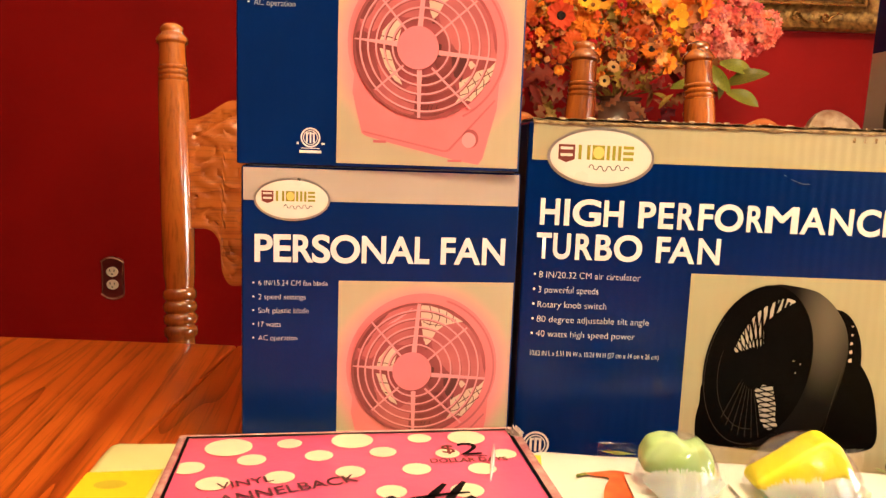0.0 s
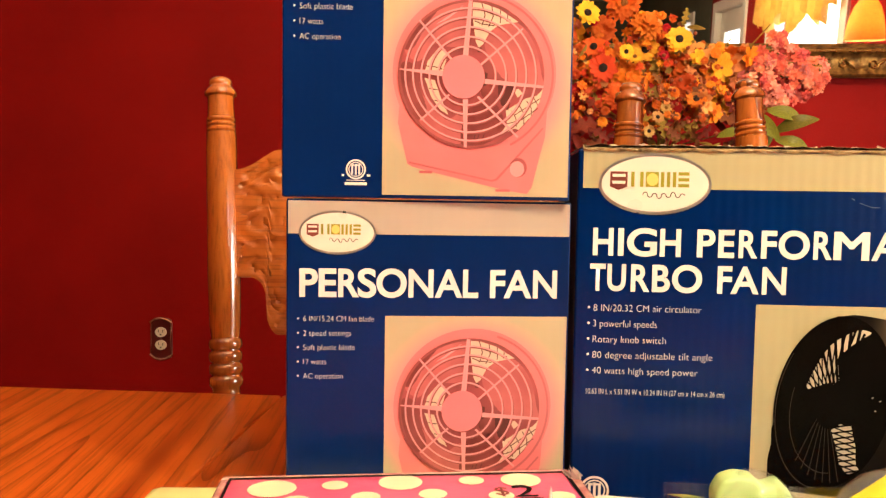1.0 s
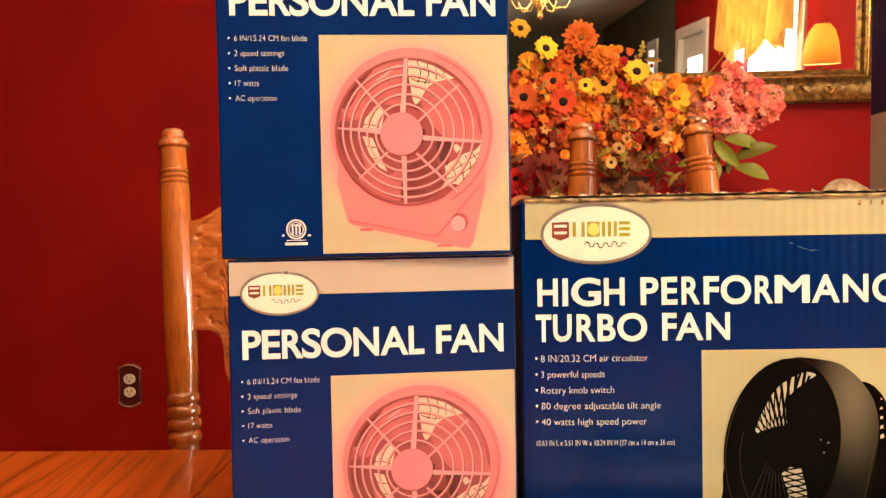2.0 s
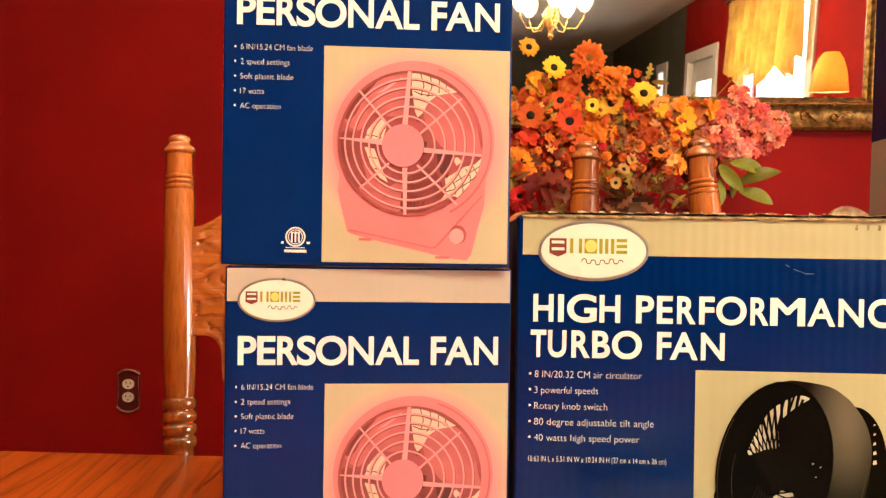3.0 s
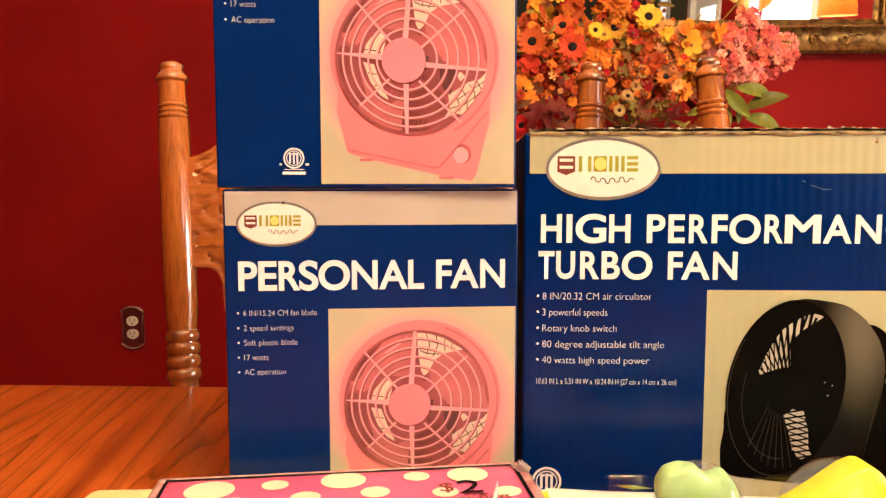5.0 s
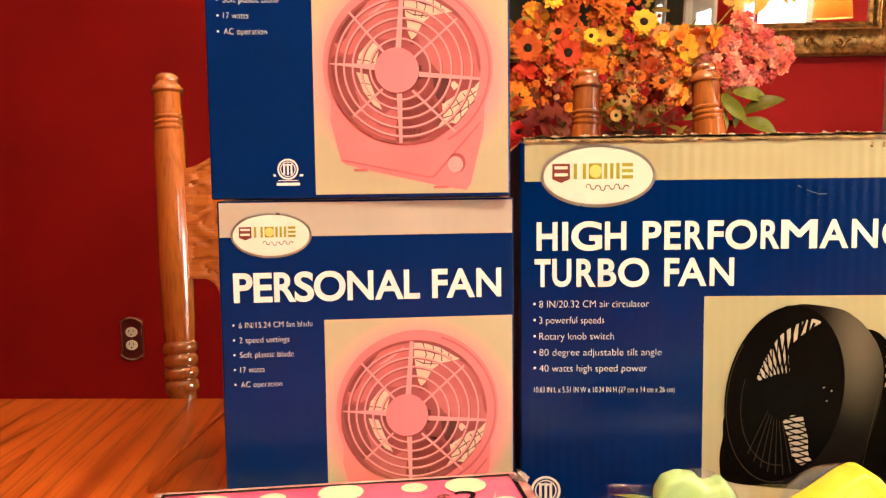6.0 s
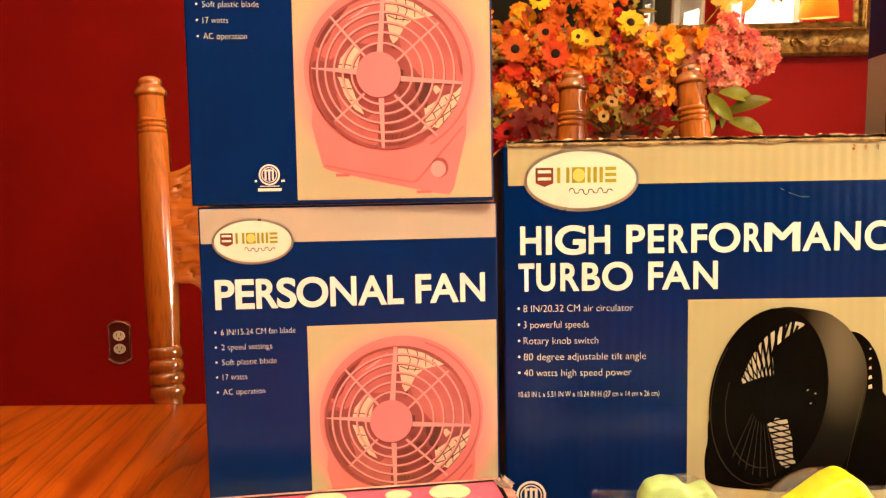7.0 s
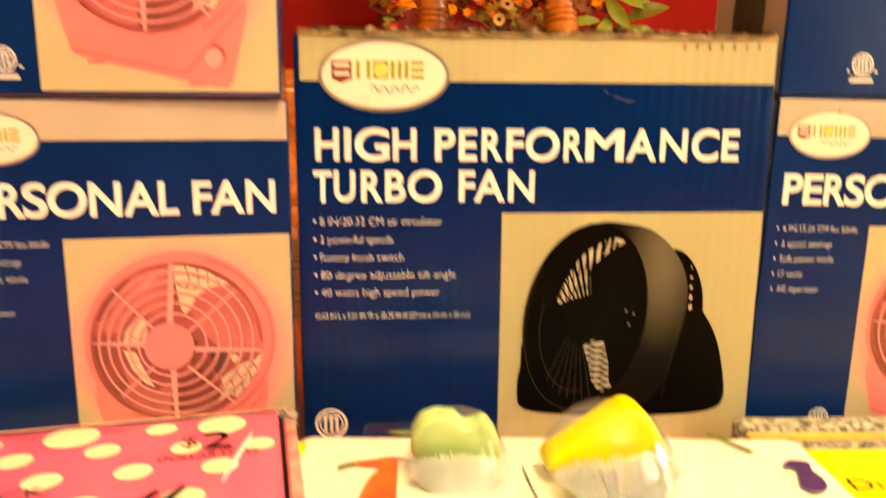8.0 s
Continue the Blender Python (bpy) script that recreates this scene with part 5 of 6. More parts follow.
# ---- scrubbing brushes in clear domes ----
def dome_brush(m, plastic, label, r, h, outline):
    t = thing("scrub_brush", label, "brush", m, group="scrub brushes")
    bm = bmesh.new()
    f = bm.faces.new([bm.verts.new((u * r, r * 0.42, v * h)) for u, v in outline])
    ext = bmesh.ops.extrude_face_region(bm, geom=[f])
    bmesh.ops.translate(bm, vec=(0, -r * 0.62, 0), verts=[g for g in ext["geom"] if isinstance(g, bmesh.types.BMVert)])
    bmesh.ops.recalc_face_normals(bm, faces=bm.faces[:])
    bmesh.ops.bevel(bm, geom=bm.edges[:], offset=r * 0.10, segments=3, profile=0.5, affect="EDGES")
    part("handle_cap", bm, plastic, t, smooth=True)
    part("bristle_pad", lathe([(r * 0.70, h * 0.02), (r * 0.62, h * 0.12), (r * 0.45, h * 0.20), (r * 0.10, h * 0.24)], 30), BRISTLE, t, smooth=True)
    bm = bmesh.new()
    random.seed(int(r * 10000))
    for k in range(900):
        a, t1 = random.uniform(-1.5, 1.5), random.uniform(0.72, 1.04)
        y = random.uniform(-0.62, -0.40) * r
        p = Vector((0.45 * r * math.sin(a), y - 0.16 * r, h * 0.03))
        q = Vector((0.90 * r * math.sin(a) * t1, y + 0.06 * r, h * (0.12 + 0.36 * t1 * math.cos(a * 0.75))))
        side = Vector((0.00042, 0, -0.00042 * math.sin(a)))
        bm.faces.new([bm.verts.new(c) for c in (p - side, p + side, q + side * 0.35, q - side * 0.35)])
    bmesh.ops.solidify(bm, geom=bm.faces[:], thickness=0.0003)
    b = part("bristle_tuft", bm, BRISTLE, t, "stiff white bristles")
    b["kind"] = "stuff"
    bm = lathe([(r * math.cos(k * math.pi / 28), h * math.sin(k * math.pi / 28)) for k in range(14)] + [(0.001, h)], 36)
    bm.faces.ensure_lookup_table()
    bmesh.ops.delete(bm, geom=[f for f in bm.faces if len(f.verts) > 4 and f.calc_center_median().z < 0.002], context="FACES")
    bmesh.ops.solidify(bm, geom=bm.faces[:], thickness=0.0007)
    d = part("clear_dome", bm, FILM, t, "clear plastic dome", smooth=True)
    d.visible_shadow = False
    bm = boxed((-r * 1.75, r * 0.52, 0.001), (r * 1.35, r * 0.54, h * 0.60), 0.0003, 1)
    d = part("clear_back", bm, FILM, t, "clear plastic backing sheet")
    d.visible_shadow = False
    part("backing_card", boxed((-r * 1.1, -r * 0.95, 0.0006), (r * 1.1, r * 0.5, 0.0018)), WHITE_VINYL, t)
    return t


dome_brush(pose(0.0935, -0.122, Z2 + 0.0012, 0, 0, -2), LIME, "lime green scrub brush with white bristles under a clear dome", 0.0265, 0.0360, [(-0.84, 0.34), (-0.86, 0.62), (-0.70, 0.84), (-0.40, 0.92), (-0.05, 0.90), (0.10, 0.76), (0.28, 0.78), (0.46, 0.86), (0.66, 0.72), (0.78, 0.50), (0.80, 0.30), (0.35, 0.22), (-0.40, 0.24)])
dome_brush(pose(0.1660, -0.130, Z2 + 0.0012, 0, 0, 3), LEMON, "lemon yellow scrub brush with white bristles under a clear dome", 0.0345, 0.0410, [(-0.92, 0.20), (-0.90, 0.36), (-0.45, 0.58), (0.05, 0.88), (0.30, 0.97), (0.52, 0.86), (0.74, 0.56), (0.82, 0.34), (0.55, 0.40), (0.30, 0.34), (0.00, 0.22), (-0.45, 0.12)])

# ---- buffet against the red wall ----
buffet = thing("buffet", "brown oak buffet under the gold mirror", "buffet", pose(0.45, 1.455, 0))
part("top", boxed((-0.75, -0.235, 0.93), (0.75, 0.225, 0.96), 0.006, 3), BUFFET_OAK, buffet, smooth=True)
part("body", boxed((-0.72, -0.205, 0.06), (0.72, 0.22, 0.93), 0.003), BUFFET_OAK, buffet)
for k in range(3):
    d = part("cabinet_door", boxed((-0.70 + 0.47 * k, -0.225, 0.12), (-0.25 + 0.47 * k, -0.206, 0.90), 0.005), BUFFET_OAK, buffet)
    part("knob", lathe([(0.006, 0), (0.006, 0.012), (0.013, 0.018), (0.008, 0.026)], 12, m=Matrix.Translation((-0.29 + 0.47 * k, -0.225, 0.62)) @ Matrix.Rotation(radians(90), 4, "X")), GILT_PLAIN, d, smooth=True)
for x in (-0.66, 0.66):
    for y in (-0.17, 0.17):
        part("foot", boxed((x - 0.03, y - 0.03, 0), (x + 0.03, y + 0.03, 0.06), 0.004), BUFFET_OAK, buffet)

shell = thing("shell_dish", "pale tan shell shaped dish on the buffet", "dish", pose(0.900, 1.36, 0.96, 0, 0, 20))
bm = bmesh.new()
bmesh.ops.create_uvsphere(bm, u_segments=36, v_segments=14, radius=1)
for v in bm.verts:
    a = math.atan2(v.co.y, v.co.x)
    rib = 1 + 0.05 * math.cos(14 * a)
    v.co = (v.co.x * 0.092 * rib, v.co.y * 0.06 * rib, max(0, 0.050 + v.co.z * 0.092 * (1 - 0.35 * v.co.x)))
part("shell", bm, material("tan_shell", (0.55, 0.42, 0.28), 0.4, second=(0.30, 0.17, 0.09), scale=40), shell, smooth=True)

# ---- autumn flower arrangement ----
random.seed(21)


def hue(name, color, second, rough=0.6):
    """Silk petal colour that drifts from bloom to bloom."""
    m = material(name, color, rough, second=second, scale=60)
    n, l = m.node_tree.nodes, m.node_tree.links
    info, hs = n.new("ShaderNodeObjectInfo"), n.new("ShaderNodeHueSaturation")
    mr, mv = n.new("ShaderNodeMapRange"), n.new("ShaderNodeMapRange")
    mr.inputs["To Min"].default_value, mr.inputs["To Max"].default_value = 0.485, 0.515
    mv.inputs["To Min"].default_value, mv.inputs["To Max"].default_value = 0.75, 1.2
    b = n["Principled BSDF"]
    src = b.inputs["Base Color"].links[0].from_socket
    l.new(info.outputs["Random"], mr.inputs[0])
    l.new(info.outputs["Random"], mv.inputs[0])
    l.new(mr.outputs[0], hs.inputs["Hue"])
    l.new(mv.outputs[0], hs.inputs["Value"])
    l.new(src, hs.inputs["Color"])
    l.new(hs.outputs[0], b.inputs["Base Color"])
    b.inputs["Specular IOR Level"].default_value = 0.2
    return m


SILK = {"gold": hue("golden_silk", (0.86, 0.50, 0.03), (0.82, 0.34, 0.015)), "orange": hue("orange_silk", (0.90, 0.29, 0.015), (0.84, 0.16, 0.01)), "scarlet": hue("scarlet_silk", (0.72, 0.060, 0.015), (0.55, 0.03, 0.01)),
        "rust": hue("rust_silk", (0.74, 0.17, 0.016), (0.50, 0.07, 0.008)), "peach": hue("peach_silk", (0.84, 0.38, 0.14), (0.80, 0.28, 0.07)), "pink": hue("coral_pink_silk", (0.90, 0.22, 0.15), (0.84, 0.12, 0.085)),
        "rose": hue("pale_rose_silk", (0.88, 0.35, 0.27), (0.82, 0.23, 0.18)), "brown": hue("brown_leaf_silk", (0.26, 0.085, 0.025), (0.13, 0.04, 0.012)), "olive": hue("olive_leaf_silk", (0.40, 0.24, 0.03), (0.14, 0.09, 0.02)),
        "maroon": hue("maroon_leaf_silk", (0.20, 0.018, 0.010), (0.09, 0.010, 0.006)), "green": hue("green_leaf_silk", (0.27, 0.25, 0.03), (0.08, 0.10, 0.014), 0.35), "cream": hue("cream_silk", (0.60, 0.34, 0.11), (0.46, 0.22, 0.06))}
SEED = material("dark_flower_centre", (0.03, 0.012, 0.006), 0.85, vary=0.4, scale=300, bump=0.8, bump_scale=500)
POLLEN = material("amber_flower_centre", (0.40, 0.16, 0.02), 0.85, vary=0.4, scale=300, bump=0.8, bump_scale=500)


def petal(bm, a, r0, r1, width, lift, curl):
    """One cupped petal that points outwards at angle a in the bloom's xy plane."""
    rows = []
    for k, (t, w) in enumerate(((0, 0.35), (0.4, 0.9), (0.75, 1.0), (1.0, 0.35))):
        r = r0 + (r1 - r0) * t
        z = lift * t - curl * t * t
        ring = []
        for s in (-1, 0, 1):
            x, y = r, s * w * width / 2
            ring.append(bm.verts.new((x * math.cos(a) - y * math.sin(a), x * math.sin(a) + y * math.cos(a), z - 0.12 * width * (s == 0))))
        rows.append(ring)
    for p, q in zip(rows, rows[1:]):
        for s in range(2):
            bm.faces.new((p[s], q[s], q[s + 1], p[s + 1]))


def bloom_mesh(name, layers, mat):
    bm = bmesh.new()
    for count, r0, r1, width, lift, curl, z in layers:
        before = len(bm.verts)
        off = random.uniform(0, 1)
        for k in range(count):
            j = random.uniform(0.88, 1.08)
            petal(bm, 2 * math.pi * (k + off) / count + random.uniform(-0.08, 0.08), r0, r1 * j, width, lift * random.uniform(0.7, 1.3), curl)
        bm.verts.ensure_lookup_table()
        for v in bm.verts[before:]:
            v.co.z += z
    bm.normal_update()
    me = bpy.data.meshes.new(name)
    bm.to_mesh(me)
    bm.free()
    me.materials.append(mat)
    me.shade_smooth()
    return me


def centre_mesh(mat, flat=0.45):
    bm = bmesh.new()
    bmesh.ops.create_uvsphere(bm, u_segments=14, v_segments=8, radius=1)
    for v in bm.verts:
        v.co.z *= flat
        v.co *= 1 + 0.08 * noise.noise(v.co * 6)
    me = bpy.data.meshes.new("centre")
    bm.to_mesh(me)
    bm.free()
    me.materials.append(mat)
    me.shade_smooth()
    return me


DAISY = [(13, 0.25, 1.0, 0.40, 0.18, 0.10, 0), (13, 0.25, 0.92, 0.36, 0.30, 0.08, 0.04)]
ZINNIA = [(18, 0.15, 1.0, 0.30, 0.10, 0.20, 0), (15, 0.12, 0.85, 0.34, 0.22, 0.16, 0.07), (12, 0.1, 0.66, 0.30, 0.34, 0.12, 0.13), (9, 0.06, 0.45, 0.26, 0.40, 0.05, 0.18)]
LILY = [(6, 0.05, 1.0, 0.62, 0.45, 0.35, 0), (5, 0.05, 0.8, 0.58, 0.62, 0.2, 0.05)]
FLORET = [(6, 0.05, 1.0, 0.56, 0.34, 0.30, 0), (5, 0.04, 0.62, 0.40, 0.55, 0.15, 0.06)]
CENTRES = {"seed": centre_mesh(SEED), "pollen": centre_mesh(POLLEN)}
MESHES = {}


def bloom_data(shape, tint):
    if (shape, tint) not in MESHES:
        MESHES[shape, tint] = bloom_mesh("bloom", {"daisy": DAISY, "zinnia": ZINNIA, "lily": LILY, "floret": FLORET}[shape], SILK[tint])
    return MESHES[shape, tint]


FY = 1.40
flowers = thing("flower_arrangement", "large autumn silk flower arrangement in orange, gold and pink", "flowers", pose(0.36, FY, 0.96))
part("vase", lathe([(0.05, 0), (0.085, 0.03), (0.095, 0.08), (0.075, 0.13), (0.06, 0.15), (0.068, 0.16)], 28), material("glazed_brown_vase", (0.10, 0.04, 0.02), 0.25, vary=0.4, scale=20, coat=0.5), flowers, smooth=True)


def put(name, me, x, y, z, r, face=None):
    ob = new(name, me)
    ob.parent = flowers
    d = Vector(face) if face else Vector((random.uniform(-0.35, 0.35), -1, random.uniform(-0.1, 0.45)))
    q = d.normalized().to_track_quat("Z", "Y")
    ob.matrix_basis = Matrix.LocRotScale((x - 0.36, y - FY, z - 0.96), q @ Euler((0, 0, random.uniform(0, 6.3))).to_quaternion(), (r, r, r))
    return ob


def bloom(shape, tint, x, z, r, y=None, centre="seed", face=None):
    y = FY - 0.10 + random.uniform(-0.025, 0.025) - (0.03 if shape == "daisy" else 0) if y is None else y
    b = put("bloom", bloom_data(shape, tint), x, y, z, r, face=face)
    if shape == "daisy" or (shape == "zinnia" and tint != "rust"):
        c = new("centre", CENTRES[centre])
        c.parent = b
        k = 0.30 if shape == "daisy" else 0.20
        c.matrix_basis = Matrix.LocRotScale((0, 0, 0.10 if shape == "daisy" else 0.28), None, (k, k, k))
    return b


LARGE_BLOOMS = (
    ("zinnia", "orange", 0.240, 1.444, 0.043, "pollen"), ("daisy", "gold", 0.155, 1.415, 0.030, "seed"), ("daisy", "gold", 0.096, 1.462, 0.025, "seed"), ("daisy", "gold", 0.365, 1.358, 0.032, "seed"),
    ("daisy", "gold", 0.296, 1.341, 0.031, "seed"), ("daisy", "gold", 0.245, 1.328, 0.018, "seed"), ("daisy", "gold", 0.266, 1.318, 0.017, "pollen"), ("zinnia", "orange", 0.256, 1.281, 0.038, "pollen"),
    ("daisy", "scarlet", 0.195, 1.293, 0.034, "seed"), ("zinnia", "scarlet", 0.176, 1.237, 0.043, "pollen"), ("zinnia", "scarlet", 0.233, 1.234, 0.034, "pollen"), ("zinnia", "orange", 0.088, 1.200, 0.043, "seed"),
    ("zinnia", "rust", 0.295, 1.393, 0.040, "seed"), ("zinnia", "rust", 0.330, 1.378, 0.034, "seed"), ("zinnia", "rust", 0.105, 1.358, 0.034, "seed"), ("zinnia", "orange", 0.118, 1.398, 0.026, "pollen"),
    ("daisy", "rust", 0.104, 1.306, 0.034, "seed"), ("lily", "gold", 0.130, 1.385, 0.032, ""),
)
SMALLER_BLOOMS = (
    ("lily", "peach", 0.494, 1.314, 0.040, ""), ("lily", "peach", 0.449, 1.292, 0.040, ""), ("lily", "gold", 0.468, 1.300, 0.036, ""), ("lily", "peach", 0.411, 1.338, 0.034, ""),
    ("lily", "peach", 0.520, 1.300, 0.036, ""), ("lily", "peach", 0.430, 1.262, 0.034, ""), ("lily", "gold", 0.450, 1.250, 0.034, ""), ("daisy", "scarlet", 0.175, 1.345, 0.028, "seed"),
    ("daisy", "cream", 0.320, 1.180, 0.016, "seed"), ("daisy", "cream", 0.345, 1.205, 0.015, "pollen"), ("daisy", "cream", 0.305, 1.150, 0.015, "seed"), ("daisy", "cream", 0.358, 1.238, 0.016, "pollen"),
    ("zinnia", "rust", 0.388, 1.255, 0.034, "pollen"), ("zinnia", "rust", 0.370, 1.300, 0.030, "seed"), ("daisy", "rust", 0.410, 1.225, 0.026, "seed"), ("zinnia", "scarlet", 0.085, 1.115, 0.035, "seed"),
    ("lily", "scarlet", 0.100, 1.260, 0.030, ""), ("zinnia", "rust", 0.200, 1.385, 0.030, "seed"), ("zinnia", "orange", 0.205, 1.330, 0.022, "pollen"), ("lily", "orange", 0.345, 1.320, 0.026, ""),
    ("zinnia", "orange", 0.020, 1.390, 0.040, "seed"), ("zinnia", "rust", 0.010, 1.300, 0.040, "seed"),
)
for shape, tint, x, z, r, c in LARGE_BLOOMS + SMALLER_BLOOMS:
    bloom(shape, tint, x, z, r, centre=c or "seed")
# pink clusters of small florets
for cx, cz, rr, n in ((0.591, 1.334, 0.045, 26), (0.629, 1.304, 0.050, 28), (0.673, 1.286, 0.045, 24), (0.554, 1.267, 0.042, 20), (0.591, 1.236, 0.046, 24), (0.660, 1.262, 0.036, 16), (0.560, 1.310, 0.036, 14)):
    for k in range(int(n * 1.7)):
        d = Vector((random.gauss(0, 1), -abs(random.gauss(0, 1)) - 0.3, random.gauss(0, 1))).normalized()
        p = Vector((cx, FY - 0.10, cz)) + d * rr * random.uniform(0.7, 1.05)
        put("floret", bloom_data("floret", random.choice(("rose", "rose", "pink") if cz < 1.25 else ("pink", "pink", "pink", "rose"))), p.x, p.y, p.z, random.uniform(0.010, 0.0155), face=d + Vector((random.uniform(-0.3, 0.3), -0.4, random.uniform(-0.2, 0.4))))


# small filler blossoms between the large blooms
FILL = ("rust", "orange", "orange", "scarlet", "rust", "rust", "orange", "peach")
for k in range(420):
    x, z = random.gauss(0.26, 0.13), random.gauss(1.27, 0.085)
    if not (0.02 < x < 0.52 and 1.16 + 0.03 * (k % 2) < z < 1.42) or (x - 0.27) ** 2 / 0.075 + (z - 1.25) ** 2 / 0.036 > 1:
        continue
    put("blossom", bloom_data("zinnia" if k % 3 else "floret", random.choice(FILL)), x, FY - random.uniform(0.06, 0.13), z, random.uniform(0.007, 0.014))
# golden lilies and hanging orange bells between the daisies and the pink heads
for k in range(34):
    x, z = random.uniform(0.40, 0.55), random.uniform(1.19, 1.345)
    put("bell", bloom_data("lily", random.choice(("gold", "peach", "orange", "peach"))), x, FY - random.uniform(0.07, 0.13), z, random.uniform(0.016, 0.028), face=(random.uniform(-0.8, 0.8), -1, random.uniform(-0.8, 0.6)))


def leaf_mesh(length, width, tint, lobes=0):
    """A creased leaf along +x, with an optional wavy lobed edge."""
    bm = bmesh.new()
    rows = []
    n = 16
    for k in range(n + 1):
        t = k / n
        w = width * math.sin(math.pi * min(1, 0.06 + 0.94 * t)) ** 0.8 * (1 + (0.55 * math.cos(lobes * 2 * math.pi * t + 2.6) if lobes else 0))
        z = 0.18 * length * math.sin(math.pi * t * 0.9)
        rows.append([bm.verts.new((length * t, s * w / 2, z + abs(s) * w * 0.12)) for s in (-1, -0.5, 0, 0.5, 1)])
    for p, q in zip(rows, rows[1:]):
        for s in range(4):
            bm.faces.new((p[s], q[s], q[s + 1], p[s + 1]))
    me = bpy.data.meshes.new("leaf")
    bm.to_mesh(me)
    bm.free()
    me.materials.append(SILK[tint])
    me.shade_smooth()
    return me


LEAVES = {t: [leaf_mesh(1, w, t, lb) for w, lb in (((0.36, 0), (0.42, 0)) if t == "green" else ((0.34, 4), (0.46, 3), (0.26, 0)))] for t in ("brown", "olive", "maroon", "green", "rust", "orange")}


def leaf_at(tint, x, z, size, spin, y=None):
    ob = new("leaf", random.choice(LEAVES[tint]))
    ob.parent = flowers
    y = FY - 0.09 + random.uniform(-0.03, 0.05) if y is None else y
    ob.matrix_basis = Matrix.LocRotScale((x - 0.36, y - FY, z - 0.96), Euler((radians(90) + random.uniform(-0.5, 0.5), radians(-spin), random.uniform(-0.5, 0.3))), (size, size, size))


for k in range(270):
    x, z = random.uniform(0.02, 0.56), random.uniform(1.08, 1.40)
    if (x - 0.27) ** 2 / 0.09 + (z - 1.20) ** 2 / 0.052 > 1:
        continue
    if x > 0.44 and z > 1.20:
        continue
    leaf_at(random.choice(("brown", "brown", "olive", "maroon", "maroon", "brown") if z < 1.22 else ("brown", "olive", "rust", "rust")), x, z, random.uniform(0.035, 0.062) if z < 1.22 else random.uniform(0.022, 0.045), random.uniform(0, 360))
for x, z, size, spin in ((0.545, 1.195, 0.085, -50), (0.56, 1.19, 0.075, -80), (0.590, 1.152, 0.095, 14), (0.592, 1.135, 0.080, -25), (0.57, 1.20, 0.08, -20), (0.55, 1.16, 0.09, -110), (0.53, 1.15, 0.07, 190)):
    leaf_at("green", x, z, size, spin, FY - 0.13)
for x, z, spin in ((0.185, 1.165, 200), (0.145, 1.165, 230), (0.13, 1.145, 300), (0.115, 1.17, 260)):
    leaf_at("maroon", x, z, 0.07, spin, FY - 0.15)
# berries on thin stalks
BERRY = material("rust_berry", (0.36, 0.07, 0.012), 0.6, vary=0.3, scale=40)
bm = bmesh.new()
for k in range(90):
    x, z = random.gauss(0.385, 0.055), random.gauss(1.235, 0.045)
    m = Matrix.Translation((x - 0.36, random.uniform(-0.17, -0.10), z - 0.96)) @ Matrix.Scale(random.uniform(0.003, 0.0058), 4)
    bmesh.ops.create_icosphere(bm, subdivisions=1, radius=1, matrix=m)
berries = part("berry_sprays", bm, BERRY, flowers, "small rust coloured berries", smooth=True)
berries["kind"] = "stuff"
for k in range(26):
    x, z = random.uniform(0.06, 0.62), random.uniform(1.22, 1.42)
    part("stalk", tube([(0.02 * math.sin(k), 0.0, 0.15), ((x - 0.36) * 0.5, -0.02, (z - 0.96) * 0.6 + 0.03), (x - 0.36, -0.09, z - 0.97)], 0.0018, 5), SILK["olive"], flowers)

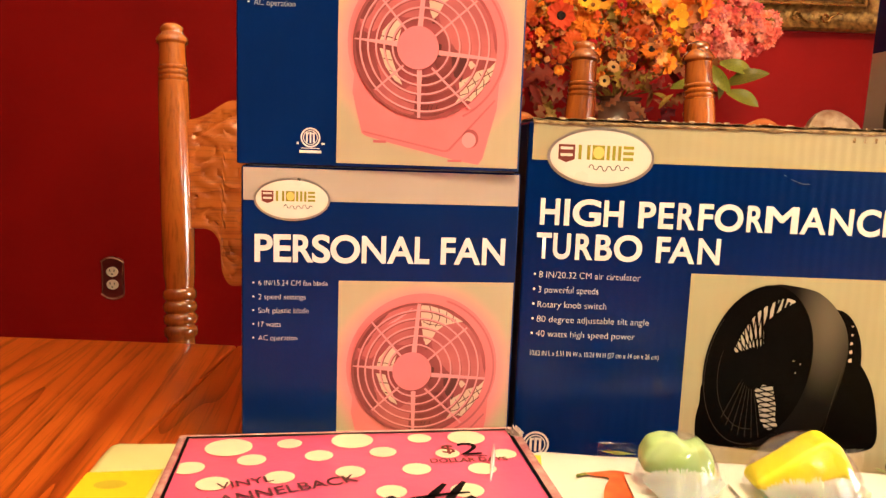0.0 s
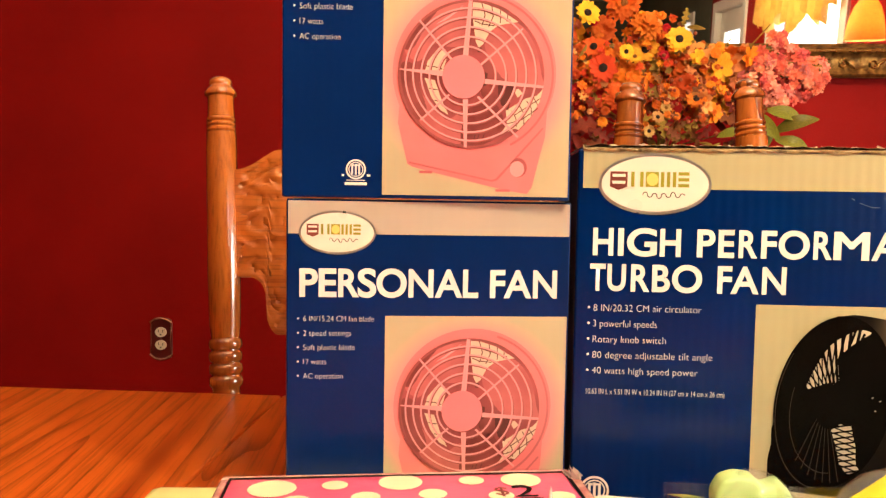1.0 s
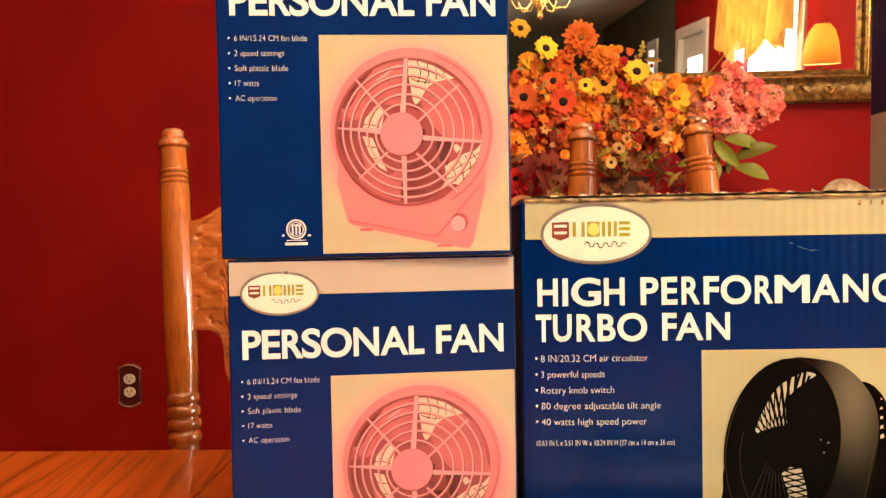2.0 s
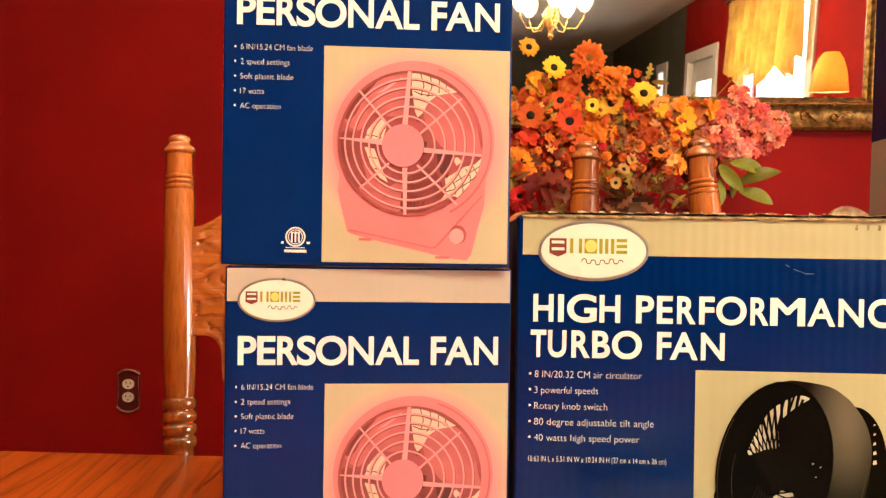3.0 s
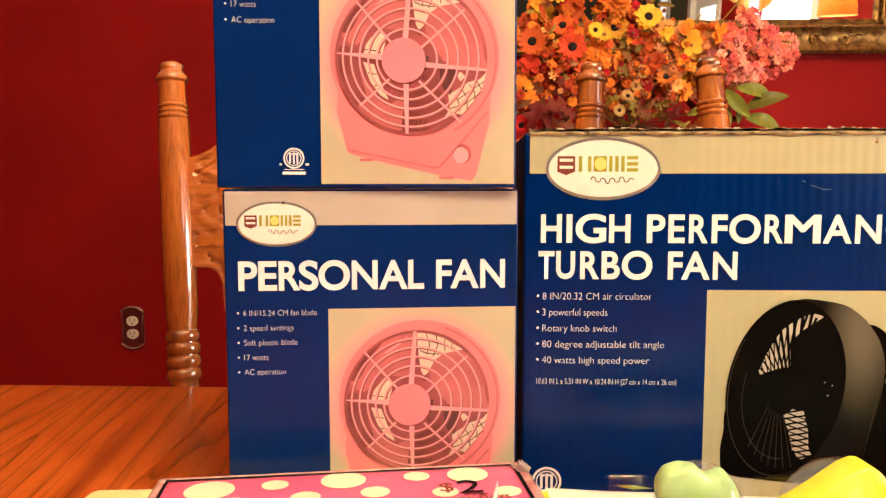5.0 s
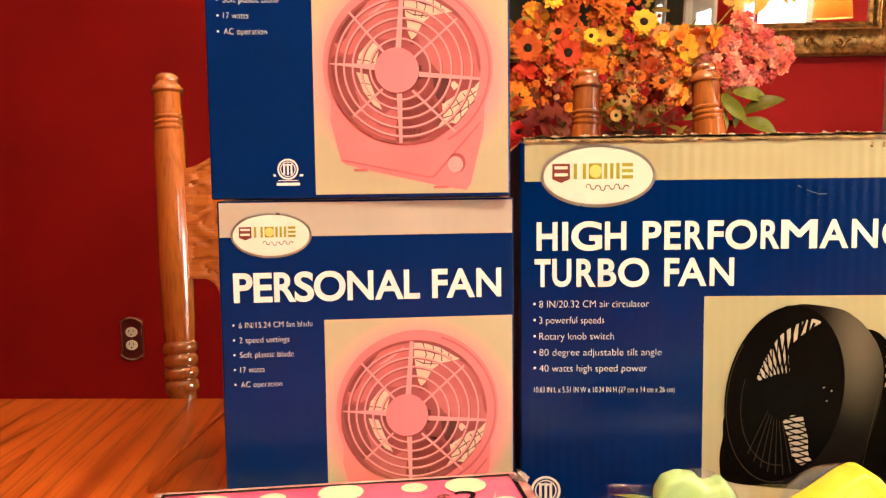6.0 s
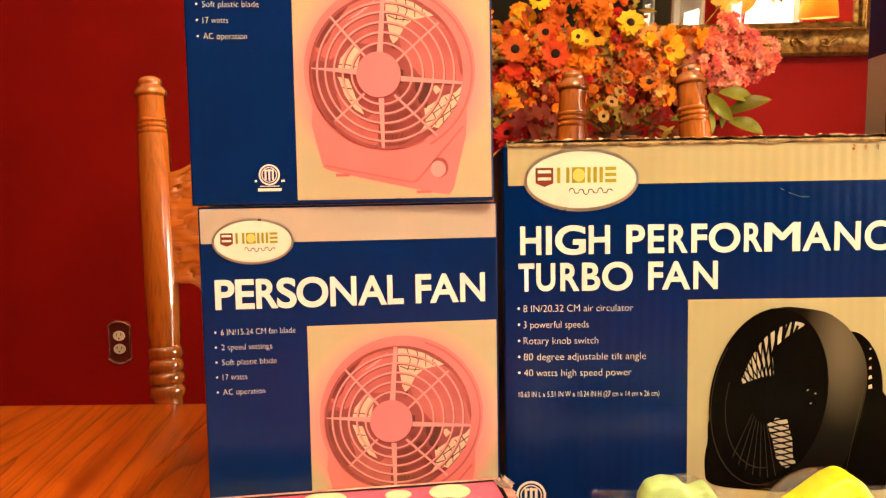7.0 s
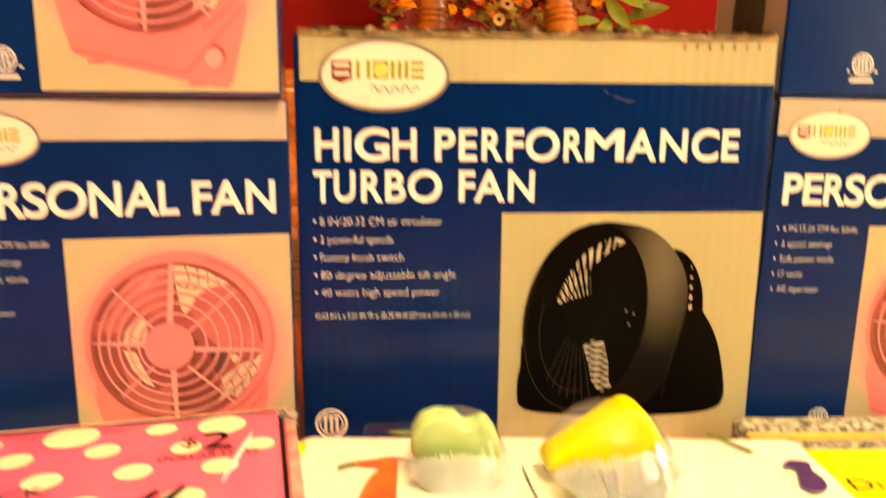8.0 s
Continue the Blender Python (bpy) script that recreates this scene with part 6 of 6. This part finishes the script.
# ---- curtain and lamp on the east side, seen in the mirror ----
curtain = thing("curtain", "gathered golden yellow valance over the window", "curtain", pose(XE - 0.09, 0, 0))
CLOTH = material("golden_curtain_cloth", (0.86, 0.60, 0.15), 0.8, vary=0.35, scale=8, second=(0.60, 0.36, 0.07))
bm = bmesh.new()
cols = []
for i in range(181):
    y = WIN[0] - 0.08 + (WIN[1] - WIN[0] + 0.12) * i / 180
    low = 1.73 + 0.05 * math.sin(i * 0.11) + 0.03 * math.sin(i * 0.37)
    cols.append([bm.verts.new((0.030 * math.sin(i * 0.42 + 0.3 * j) * (0.4 + 0.1 * j) * (1 if j else 0.5), y, 2.28 + (low - 2.28) * j / 6)) for j in range(7)])
for p, q in zip(cols, cols[1:]):
    for j in range(6):
        bm.faces.new((p[j], p[j + 1], q[j + 1], q[j]))
bmesh.ops.solidify(bm, geom=bm.faces[:], thickness=0.002)
part("valance", bm, CLOTH, curtain, smooth=True)
part("curtain_rod", tube([(0, WIN[0] - 0.15, 2.28), (0, WIN[1] + 0.1, 2.28)], 0.011, 12), GILT_PLAIN, curtain, smooth=True)

floor_lamp = thing("floor_lamp", "brass floor lamp with an amber cloth shade", "lamp", pose(1.60, 0.24, 0))
part("base", lathe([(0.14, 0), (0.14, 0.015), (0.03, 0.04)], 28), GILT_PLAIN, floor_lamp, smooth=True)
part("pole", lathe([(0.012, 0.03), (0.012, 1.52)], 12), GILT_PLAIN, floor_lamp, smooth=True)
AMBER = material("amber_shade_cloth", (0.78, 0.45, 0.10), 0.8, vary=0.15, scale=60)
cloth_out, thin = AMBER.node_tree.nodes["Material Output"], AMBER.node_tree.nodes.new("ShaderNodeBsdfTranslucent")
thin.inputs[0].default_value = (0.70, 0.46, 0.16, 1)
blend = AMBER.node_tree.nodes.new("ShaderNodeMixShader")
blend.inputs[0].default_value = 0.35
AMBER.node_tree.links.new(AMBER.node_tree.nodes["Principled BSDF"].outputs[0], blend.inputs[1])
AMBER.node_tree.links.new(thin.outputs[0], blend.inputs[2])
AMBER.node_tree.links.new(blend.outputs[0], cloth_out.inputs[0])
part("shade", lathe([(0.084, 1.53), (0.080, 1.57), (0.070, 1.63), (0.054, 1.68), (0.033, 1.71), (0.0325, 1.709), (0.0532, 1.6792), (0.0692, 1.6292), (0.0792, 1.5692), (0.0832, 1.5302)], 32), AMBER, floor_lamp, "amber cloth shade", smooth=True)
bulb_lamp(1.60, 0.24, 1.62, 5.0, 0.03)
